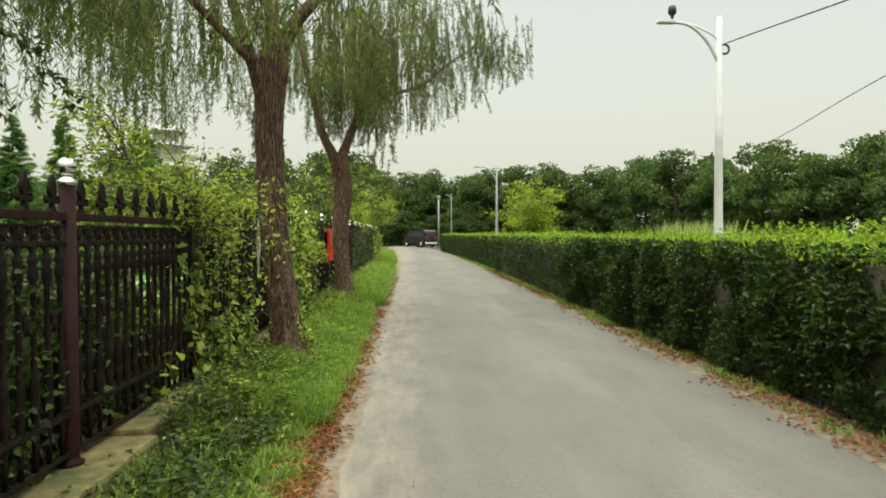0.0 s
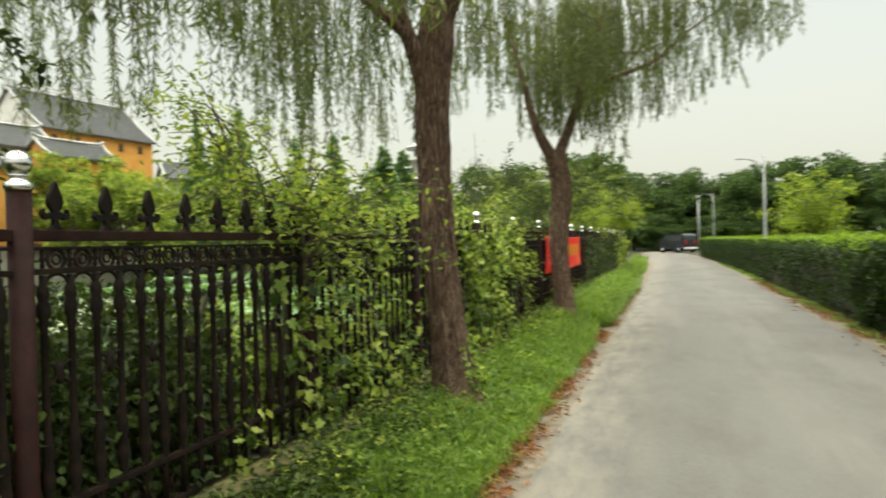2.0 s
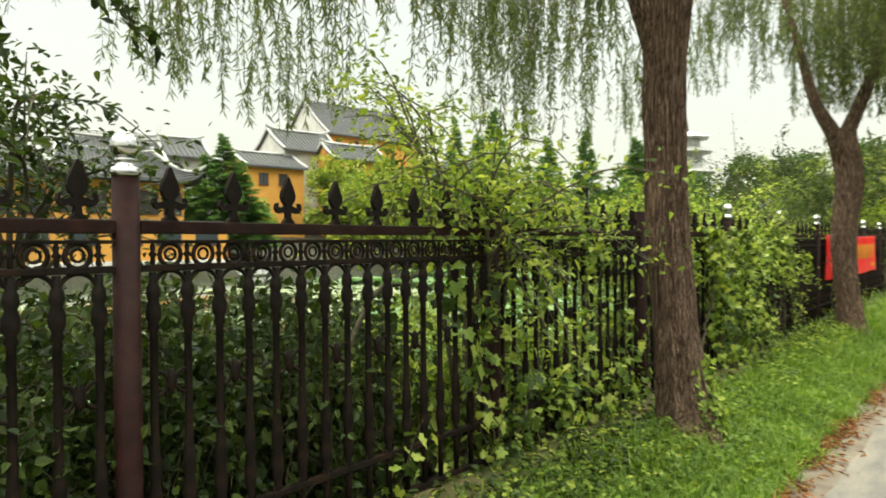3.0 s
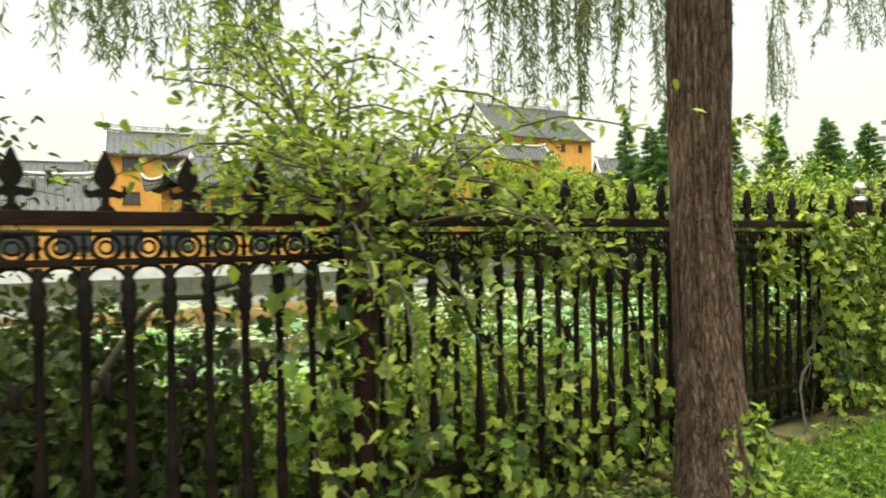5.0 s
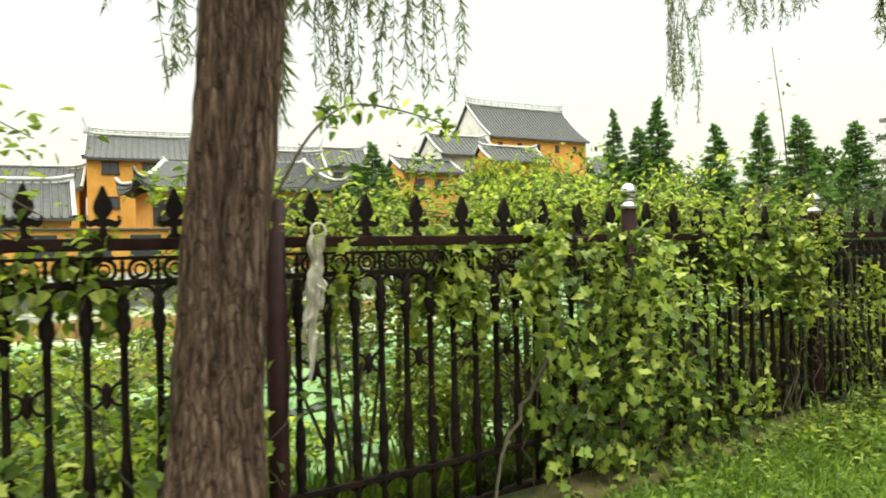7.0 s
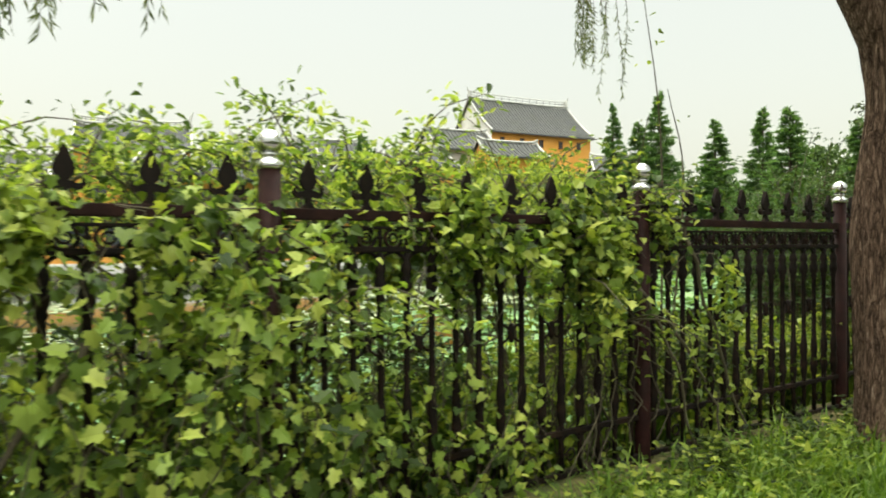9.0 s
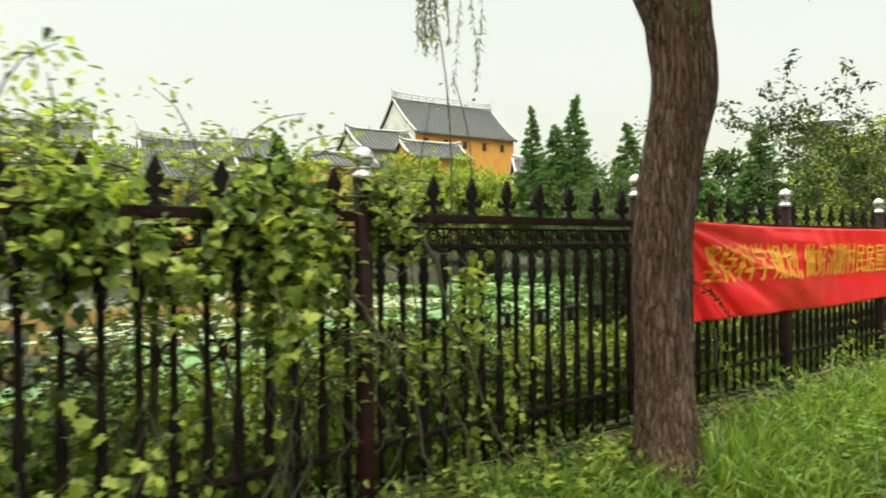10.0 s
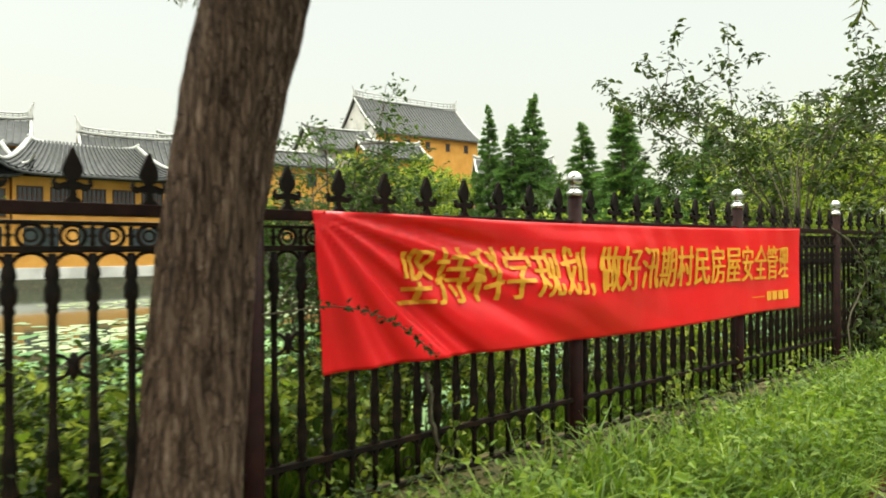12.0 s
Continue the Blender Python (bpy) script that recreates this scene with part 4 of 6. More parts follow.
def plant(name, base, h, r, trunk_h, stems, subs, n_leaf, leaf, mat, label, category, group="", spread=0.16, ratio=0.5, thick=0.02, low=0.35, droop=0.2, wide=True):
    """A shrub or small tree: stems from the foot or a trunk, side branches, leaves in loose sprays round their outer halves."""
    t = thing(name, *base, label, category, group)
    tubes, ends = [], []
    if trunk_h > 0:
        m = 8
        f = np.linspace(0, 1, m)
        tr = np.stack([0.06 * h * 0.3 * np.cumsum(rng.normal(size=m)) * 0.3, 0.06 * h * 0.3 * np.cumsum(rng.normal(size=m)) * 0.3, trunk_h * f], 1)
        tr[0] = 0
        put("trunk", tubes_mesh("trunk", [(tr, np.linspace(thick * 2, thick * 1.4, m))], M_TWIG, 8), t)
        foot = tr[-1]
    else:
        foot = np.zeros(3)
    for s in range(stems):
        a = 2 * math.pi * (s + rng.random()) / stems
        rr = r * rng.uniform(0.35, 0.95)
        tip = foot + np.array([rr * math.cos(a), rr * math.sin(a), (h - trunk_h) * rng.uniform(0.65, 1.0) * (1.1 - 0.35 * rr / r)])
        mid = foot + (tip - foot) * 0.5 + np.array([-0.15 * rr * math.cos(a), -0.15 * rr * math.sin(a), 0.12 * h]) * rng.uniform(0.3, 1.0) + 0.04 * h * rng.normal(size=3)
        path = smooth_path([foot, mid, tip], 12)
        tubes.append((path, np.linspace(thick, thick * 0.25, 12)))
        for _ in range(subs):
            i = rng.integers(int(12 * low), 12)
            d = unit(rng.normal(size=3) + np.array([math.cos(a), math.sin(a), 0.3]))
            ln = h * rng.uniform(0.12, 0.32)
            end = path[i] + d * ln + np.array([0, 0, -droop * ln])
            b = smooth_path([path[i], path[i] + d * ln * 0.5 + np.array([0, 0, 0.06 * ln]), end], 6)
            tubes.append((b, np.linspace(thick * 0.4, thick * 0.12, 6)))
            ends.append(b)
        ends.append(path[6:])
    put("branch", tubes_mesh("branch", tubes, M_TWIG, 5), t, kind="stuff")
    c = rng.integers(0, len(ends), n_leaf)
    at = np.empty((n_leaf, 3))
    for j, e in enumerate(ends):
        w = np.nonzero(c == j)[0]
        k = np.sqrt(rng.random(len(w))) * (len(e) - 1.001)
        i = k.astype(int)
        at[w] = e[i] + (e[i + 1] - e[i]) * (k - i)[:, None]
    at += rng.normal(size=(n_leaf, 3)) * spread * np.array([1, 1, 0.55]) * 0.6
    at[:, 2] = np.maximum(at[:, 2], 0.02)
    d = rng.normal(size=(n_leaf, 3))
    d[:, 2] = d[:, 2] * 0.5 - 0.25
    up = rng.normal(size=(n_leaf, 3)) * 0.55 + np.array([0.15, -0.1, 1.0])
    ln = rng.uniform(0.55, 1.2, n_leaf) * leaf
    put("foliage", leaves_mesh("foliage", at, d, up, ln, ln * ratio * rng.uniform(0.8, 1.15, n_leaf), mat, 0.18, wide), t, kind="stuff")
    return t


G_SH = "shrubs behind the iron fence"
plant("shrub", (-0.32, 2.45, 0.0), 3.1, 0.75, 0.0, 11, 9, 5000, 0.060, L_SHRUB, "tall leafy shrub rising behind the iron fence", "shrub", G_SH, 0.22, 0.55, 0.022, 0.62)
plant("shrub", (-1.5, -1.1, 0.0), 3.0, 1.1, 0.0, 12, 8, 6500, 0.075, L_DARK, "dark broad-leaved shrub overhanging the iron fence", "shrub", G_SH, 0.25, 0.55, 0.025, 0.3)
plant("shrub", (-1.9, 0.2, -0.1), 2.75, 0.7, 1.5, 9, 7, 2600, 0.07, L_DARK, "dark green shrub rising behind the iron fence", "shrub", G_SH, 0.22, 0.55, 0.02, 0.35)
plant("shrub", (-1.2, -2.6, 0.0), 2.7, 1.0, 0.0, 11, 8, 5200, 0.075, L_DARK, "dark broad-leaved shrub overhanging the iron fence", "shrub", G_SH, 0.22, 0.55, 0.02, 0.3)
plant("shrub", (-2.2, 3.9, -0.2), 1.7, 1.0, 0.0, 9, 6, 2200, 0.08, L_SHRUB, "light green shrub on the pond bank", "shrub", G_SH, 0.25, 0.5, 0.02, 0.4)
plant("shrub", (-0.75, 8.9, 0.0), 2.1, 0.9, 0.0, 8, 6, 1100, 0.055, L_SHRUB, "leafy shrub leaning over the fence rail", "shrub", G_SH, 0.2, 0.5, 0.018, 0.55)
plant("shrub", (-0.55, 6.7, 0.0), 1.75, 1.1, 0.0, 9, 6, 2600, 0.06, L_VINE, "bright green shrub tops above the fence rail", "shrub", G_SH, 0.16, 0.55, 0.016, 0.6)
plant("shrub", (-0.8, 5.3, 0.0), 1.8, 0.9, 0.0, 7, 5, 1300, 0.06, L_SHRUB, "light green shrub behind the iron fence", "shrub", G_SH, 0.2, 0.5, 0.016, 0.5)
for y, x, h, n in ((4.8, -0.75, 2.05, 2400), (5.7, -1.0, 2.15, 2600), (6.6, -0.7, 2.1, 2400), (7.5, -0.65, 2.2, 2600), (8.3, -0.6, 2.15, 1500), (9.1, -0.7, 2.1, 900), (9.9, -1.1, 1.95, 700)):
    plant("shrub", (x, y, 0.0), h, 0.8, 1.3, 10, 6, n, 0.055, L_VINE if n > 2300 else L_SHRUB, "light green shrub crown above the fence rail", "shrub", G_SH, 0.13, 0.55, 0.014, 0.3)
plant("sapling", (-0.9, 10.45, 0.0), 4.6, 0.16, 0.0, 3, 0, 26, 0.06, L_SHRUB, "thin bare sapling stem rising above the fence", "sapling", "", 0.2, 0.5, 0.012, 0.5)
plant("shrub", (-1.3, 13.3, 0.0), 2.2, 0.75, 0.0, 13, 14, 9500, 0.05, L_WOODS, "dense green shrub behind the banner", "shrub", G_SH, 0.14, 0.5, 0.014, 0.3, 0.1)
plant("shrub", (-1.0, 12.55, 0.0), 2.6, 0.55, 0.0, 12, 14, 9500, 0.048, L_WOODS, "fine-leaved green shrub behind the banner", "shrub", G_SH, 0.13, 0.5, 0.014, 0.35, 0.1)
plant("shrub", (-1.4, 16.4, 0.0), 2.3, 1.2, 0.0, 9, 6, 4200, 0.075, L_SHRUB, "green shrub on the pond bank", "shrub", G_SH, 0.3, 0.5, 0.02, 0.25)
plant("shrub", (-0.9, 23.0, 0.0), 3.2, 1.5, 0.0, 9, 7, 7000, 0.09, L_LIME, "yellow-green shrub behind the fence", "shrub", G_SH, 0.3, 0.5, 0.02, 0.2)
plant("small_tree", (-1.0, 19.9, 0.0), 4.3, 2.9, 1.5, 10, 12, 6000, 0.11, L_DARK, "airy small tree with spreading dark branches", "tree", "", 0.12, 0.5, 0.016, 0.35, 0.0)
plant("small_tree", (-1.2, 26.0, 0.0), 4.6, 2.2, 1.2, 11, 12, 10000, 0.10, L_SHRUB, "green small tree behind the fence", "tree", "", 0.18, 0.5, 0.045, 0.3, 0.1)
plant("small_tree", (-0.5, 33.0, 0.0), 3.9, 2.3, 1.5, 12, 12, 9000, 0.12, L_LIME, "light green small tree reaching over the lane", "tree", "", 0.2, 0.5, 0.05, 0.4, 0.1)
plant("small_tree", (-2.5, 41.0, 0.0), 5.6, 2.6, 1.5, 11, 7, 6500, 0.17, L_SHRUB, "leafy green roadside tree", "tree", "", 0.45, 0.5, 0.06, 0.3, 0.1)
plant("small_tree", (-3.0, 25.0, -0.3), 5.0, 2.2, 1.2, 12, 12, 8000, 0.11, L_SHRUB, "dark green tree on the pond bank", "tree", "", 0.22, 0.5, 0.04, 0.2, 0.1)
plant("small_tree", (-7.0, 34.0, -0.8), 7.0, 2.6, 1.4, 10, 7, 5500, 0.16, L_DARK, "dark green tree on the pond bank", "tree", "", 0.5, 0.5, 0.05, 0.3, 0.1)
plant("bush", (7.9, 27.5, 0.0), 4.0, 1.35, 0.3, 12, 7, 5200, 0.15, L_LIME, "rounded yellow-green bush behind the hedge", "bush", "", 0.3, 0.55, 0.04, 0.15, 0.1)
proto = [plant("undergrowth", (-0.75, -3.0, 0.02), 1.15, 0.75, 0.0, 9, 5, 1500, 0.075, L_SHRUB, "low leafy undergrowth behind the iron fence", "undergrowth", "undergrowth on the bank", 0.16, 0.6, 0.010, 0.2),
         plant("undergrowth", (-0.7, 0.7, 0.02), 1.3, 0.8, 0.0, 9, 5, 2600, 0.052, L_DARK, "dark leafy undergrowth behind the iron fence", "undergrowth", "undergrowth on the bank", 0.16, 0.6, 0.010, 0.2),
         plant("undergrowth", (-0.8, 3.2, 0.02), 0.95, 0.8, 0.0, 9, 5, 1600, 0.08, L_VINE, "bright leafy undergrowth behind the iron fence", "undergrowth", "undergrowth on the bank", 0.16, 0.65, 0.010, 0.2)]
for i, y in enumerate((-4.4, -1.8, -0.4, 1.6, 2.3, 4.1, 11.3, 6.2, 6.9, 7.8, 8.8, 9.7, 10.6, 12.6, 13.8, 15.4, 17.0, 18.6, 20.3, 22.5, 25)):
    src = proto[(1, 1, 1, 0, 2, 2, 2, 0, 2, 1, 0, 0, 2, 0, 0, 1, 0, 1, 1, 0, 0)[i]]
    copy_thing(src, pose(-0.75 - 0.5 * rng.random(), y, -0.03, 0, 0, 360 * rng.random()))
for i in range(14):
    copy_thing(proto[i % 3 if i % 3 != 1 else 2], pose(-1.9 - 0.7 * rng.random(), -4 + 1.75 * i + 0.5 * rng.random(), -0.55, 0, 0, 360 * rng.random()))

for y, x in ((1.5, -0.7), (2.0, -1.0), (2.8, -0.6), (3.5, -0.7), (4.2, -1.0), (7.6, -0.5), (8.2, -0.6)):
    copy_thing(proto[2], pose(x, y, -0.02, 0, 0, 360 * rng.random()))
for y, x, k in ((10.2, -0.6, 1), (10.8, -0.75, 1), (11.3, -0.6, 0), (11.9, -0.8, 2), (10.5, -1.3, 0)):
    copy_thing(proto[k], pose(x, y, -0.02, 0, 0, 360 * rng.random()))
# backing of dark-leaved copies: their colour carries the shade beneath the trees
for y, x in ((-4.6, -1.6), (-3.3, -1.5), (-2.0, -1.7), (-0.9, -1.6), (0.2, -1.7)):
    c = copy_thing(proto[1], pose(x, y, -0.3, 0, 0, 360 * rng.random()))
    c.scale = (1.4, 1.4, 1.35)
for y in (-4.8, -3.6, -2.9, -2.2, -1.4, -0.8, -0.1, 0.4, 0.9):
    c = copy_thing(proto[1], pose(-0.85 - 0.3 * rng.random(), y, -0.02, 0, 0, 360 * rng.random()))
    c.scale = (1.15, 1.15, 1.15 + 0.25 * rng.random())


# bright grass down the pond bank behind the fence
n = 30000
gx, gy = -0.45 - 2.1 * rng.random(n) ** 1.2, rng.uniform(1.6, 22, n)
at = np.stack([gx, gy, [ground_z(a, b) - 0.02 for a, b in zip(gx, gy)]], 1)
d = rng.normal(size=(n, 3)) * 0.4 + np.array([0, 0, 1])
put("grass", leaves_mesh("grass", at, d, rng.normal(size=(n, 3)), rng.uniform(0.2, 0.55, n), rng.uniform(0.012, 0.024, n), L_GRASS, 0.1),
    label="bright green grass down the pond bank", category="grass", kind="stuff")


def bare_branch(points, r, label):
    n = 16
    path = smooth_path(points, n)
    path[1:-1] += 0.012 * rng.normal(size=(n - 2, 3))
    put("bare_branch", tubes_mesh("bare_branch", [(path, np.linspace(r, r * 0.5, n))], M_TWIG, 7), label=label, category="branch")


bare_branch([(-0.2, 2.2, 1.62), (-0.2, 2.78, 1.46), (-0.2, 3.02, 1.22), (-0.2, 3.28, 0.82), (-0.3, 3.5, 0.1)], 0.022, "dark bent branch behind the iron fence")
bare_branch([(-0.3, 0.8, 0.1), (-0.2, 1.39, 1.3), (-0.2, 1.7, 1.43), (-0.2, 1.96, 1.56), (-0.2, 2.5, 1.65)], 0.018, "dark branch behind the iron fence")
bare_branch([(0.08, 9.0, 1.5), (0.08, 9.19, 1.21), (0.08, 9.34, 0.98), (0.08, 9.49, 0.61), (0.15, 9.6, 0.1)], 0.014, "thin woody stem leaning on the fence")
bare_branch([(0.08, 9.5, 1.7), (0.08, 9.58, 1.49), (0.08, 9.79, 1.01), (0.1, 10.03, 0.5), (0.2, 10.2, 0.1)], 0.014, "thin woody stem leaning on the fence")
bare_branch([(-0.1, 8.6, 1.5), (-0.1, 8.74, 1.19), (-0.1, 8.93, 0.73), (-0.1, 9.2, 0.05)], 0.012, "thin woody stem behind the fence")
bare_branch([(0.08, 9.3, 1.2), (0.08, 9.52, 0.95), (0.08, 9.78, 0.57), (0.2, 9.8, 0.08)], 0.012, "thin woody stem leaning on the fence")
bare_branch([(0.08, 6.2, 1.25), (0.1, 6.01, 0.96), (0.1, 5.78, 0.65), (0.3, 5.4, 0.1)], 0.016, "pale dry stick leaning on the fence")
bare_branch([(0.1, 17.97, 1.76), (0.12, 18.7, 1.5), (0.14, 18.9, 1.2), (0.12, 18.5, 0.8), (0.2, 18.1, 0.1)], 0.016, "curved dry stem on the fence")
bare_branch([(0.05, 8.3, 1.4), (0.05, 8.5, 1.56), (0.06, 8.91, 1.78), (0.03, 9.61, 1.93)], 0.011, "pale bare twig across the fence rail")
bare_branch([(0.05, 12.46, 0.9), (0.05, 12.54, 0.43), (0.12, 12.46, 0.1)], 0.016, "grey woody stem under the banner")
bare_branch([(-0.1, 13.25, 1.0), (-0.1, 13.34, 0.58), (-0.1, 13.41, 0.1)], 0.018, "brown woody stem under the banner")

# a leafy twig on the willow trunk
sprig = thing("sprig", 0.30, 4.45, 2.0, "thin leafy twig growing from the willow trunk", "twig")
sp = smooth_path([(0.0, -0.05, -0.1), (-0.05, 0.15, 0.2), (-0.12, 0.4, 0.36), (-0.18, 0.85, 0.34), (-0.2, 1.0, 0.28)], 22)
put("stem", tubes_mesh("stem", [(sp, np.linspace(0.008, 0.002, 22))], M_TWIG, 5), sprig)
k = rng.integers(7, 22, 75)
put("foliage", leaves_mesh("foliage", sp[k] + 0.035 * rng.normal(size=(75, 3)), rng.normal(size=(75, 3)) + np.array([0, 0, -0.4]), rng.normal(size=(75, 3)) * 0.5 + np.array([0.3, 0, 1]),
                           rng.uniform(0.05, 0.08, 75), rng.uniform(0.028, 0.042, 75), L_VINE, 0.15, True), sprig, kind="stuff")

# a sprig before the banner's corner
sprig = thing("sprig", 0.18, 11.55, 1.3, "thin leafy sprig hanging before the banner", "twig")
sp = smooth_path([(-0.1, -0.05, -0.02), (0.0, 0.3, 0.0), (0.03, 0.6, -0.10), (0.02, 0.85, -0.28)], 22)
put("stem", tubes_mesh("stem", [(sp, np.linspace(0.004, 0.0015, 22))], M_TWIG, 4), sprig)
k = rng.integers(4, 22, 70)
put("foliage", leaves_mesh("foliage", sp[k] + 0.012 * rng.normal(size=(70, 3)), rng.normal(size=(70, 3)), rng.normal(size=(70, 3)) * 0.5 + np.array([1, 0, 0.5]),
                           rng.uniform(0.025, 0.045, 70), rng.uniform(0.015, 0.024, 70), L_DARK, 0.15, True), sprig, kind="stuff")

# a dark twig with broad leaves hanging over the fence near its first post
tw = thing("hanging_branch", -0.55, -0.55, 2.75, "dark leafy branch hanging over the fence", "branch")
tp = smooth_path([(-0.75, 0.0, -0.15), (-0.1, 0.1, 0.15), (0.35, 0.4, 0.0), (0.55, 0.65, -0.32)], 20)
tp2 = smooth_path([(-0.1, 0.1, 0.1), (0.2, 0.1, -0.1), (0.38, 0.22, -0.45)], 12)
put("branch", tubes_mesh("branch", [(tp, np.linspace(0.012, 0.003, 20)), (tp2, np.linspace(0.007, 0.002, 12))], M_TWIG, 5), tw, kind="stuff")
k = rng.integers(4, 20, 130)
k2 = rng.integers(3, 12, 70)
at = np.concatenate([tp[k], tp2[k2]]) + rng.normal(size=(200, 3)) * 0.03
put("foliage", leaves_mesh("foliage", at, rng.normal(size=(200, 3)) + np.array([0.3, 0.3, -0.3]), rng.normal(size=(200, 3)) * 0.5 + np.array([0, 0, 1]),
                           rng.uniform(0.045, 0.075, 200), rng.uniform(0.028, 0.04, 200), L_DARK, 0.15, True), tw, kind="stuff")

# ---- litter ----
def litter(n, x, sx, y0, y1, label):
    px = x + sx * rng.normal(size=n)
    py = rng.uniform(y0, y1, n)
    keep = np.array([noise.noise(Vector((a * 2, b * 0.9, 3))) > -0.15 for a, b in zip(px, py)])
    px, py = px[keep], py[keep]
    n = len(px)
    d = rng.normal(size=(n, 3)) * np.array([1, 1, 0.15])
    up = rng.normal(size=(n, 3)) * 0.35 + np.array([0, 0, 1])
    z = np.where((px > 1.5) & (px < 5.25), 0.012, np.where(px < 1.5, verge_z(px) + 0.02, 0.015))
    put("leaf_litter", leaves_mesh("leaf_litter", np.stack([px + np.array([road_shift(v) for v in py]), py, z], 1), d, up, rng.uniform(0.04, 0.085, n), rng.uniform(0.015, 0.03, n), L_LITTER, 0.3),
        label=label, category="dead leaves", kind="stuff")


litter(17000, 1.29, 0.10, -5, 22, "dry reddish-brown fallen leaves along the lane")
litter(2600, 0.30, 0.10, 8, 20, "dry brown leaves along the kerb")
litter(7000, 5.55, 0.16, -5, 26, "dry reddish-brown fallen leaves under the hedge")
litter(30, 2.2, 0.7, -4, 16, "scattered dry leaves on the lane")

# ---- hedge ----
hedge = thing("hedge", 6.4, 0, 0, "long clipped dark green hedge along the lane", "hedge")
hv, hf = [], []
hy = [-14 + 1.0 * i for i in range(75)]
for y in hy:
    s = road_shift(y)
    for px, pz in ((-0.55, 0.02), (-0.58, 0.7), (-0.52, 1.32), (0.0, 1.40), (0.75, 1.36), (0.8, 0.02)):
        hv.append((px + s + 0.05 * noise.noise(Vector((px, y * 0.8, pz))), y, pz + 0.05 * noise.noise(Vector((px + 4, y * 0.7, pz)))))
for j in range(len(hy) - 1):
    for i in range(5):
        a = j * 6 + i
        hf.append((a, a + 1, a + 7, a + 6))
# a plain sheet in dark soil colour stands in for the hedge's inner shade
put("core", mesh_of("core", hv, hf, M_SOIL_AND_SHADE, True), hedge, label="dark sheet for the shade inside the hedge")


def hedge_leaves(name, n, y0, y1, top, size, mat):
    y = rng.uniform(y0, y1, n)
    s = np.array([road_shift(v) for v in y])
    wob = np.array([0.07 * noise.noise(Vector((0.5, v * 0.9, 1))) for v in y])
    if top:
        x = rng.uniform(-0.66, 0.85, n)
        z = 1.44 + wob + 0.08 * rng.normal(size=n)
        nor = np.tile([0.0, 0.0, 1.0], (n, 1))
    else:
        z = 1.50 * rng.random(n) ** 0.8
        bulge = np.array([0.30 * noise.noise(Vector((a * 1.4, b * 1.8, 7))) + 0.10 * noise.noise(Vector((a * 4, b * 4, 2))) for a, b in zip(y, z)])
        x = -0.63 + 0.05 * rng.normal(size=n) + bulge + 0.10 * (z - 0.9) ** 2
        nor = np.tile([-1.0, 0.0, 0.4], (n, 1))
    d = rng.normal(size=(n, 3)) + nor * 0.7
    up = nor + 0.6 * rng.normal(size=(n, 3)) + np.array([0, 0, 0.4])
    put(name, leaves_mesh(name, np.stack([x + s, y, z], 1), d, up, rng.uniform(0.6, 1.2, n) * size, rng.uniform(0.35, 0.6, n) * size, mat, 0.2), hedge, kind="stuff")


# sides take the shade-darkened leaf colour, the top bright new growth
hedge_leaves("foliage", 46000, -4, 12, False, 0.082, L_HEDGE_SHADED)
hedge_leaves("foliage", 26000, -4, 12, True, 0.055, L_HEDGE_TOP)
hedge_leaves("foliage", 24000, 12, 60, False, 0.10, L_HEDGE_SHADED)
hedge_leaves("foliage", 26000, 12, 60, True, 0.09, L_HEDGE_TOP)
n = 620
sy, sx = rng.uniform(-4, 9, n), rng.uniform(-0.5, 0.8, n)
shoots, at, along = [], [], []
for a, b in zip(sx, sy):
    hgt = rng.uniform(0.05, 0.24) * (1.3 if b < 4 else 0.7)
    shoots.append((np.array([(a, b, 1.4), (a + 0.02 * rng.normal(), b + 0.02 * rng.normal(), 1.44 + hgt)]), np.array([0.004, 0.002])))
    for q in range(9):
        at.append((a, b, 1.44 + hgt * (q + 1) / 9))
        along.append((rng.normal(), rng.normal(), 0.7))
put("sprout", tubes_mesh("sprout", shoots, M_TWIG, 3), hedge, kind="stuff")
put("sprout_leaf", leaves_mesh("sprout_leaf", at, along, rng.normal(size=(len(at), 3)) + np.array([0, 0, 1]), rng.uniform(0.05, 0.085, len(at)), rng.uniform(0.02, 0.035, len(at)), L_HEDGE_TOP, 0.2), hedge, kind="stuff")


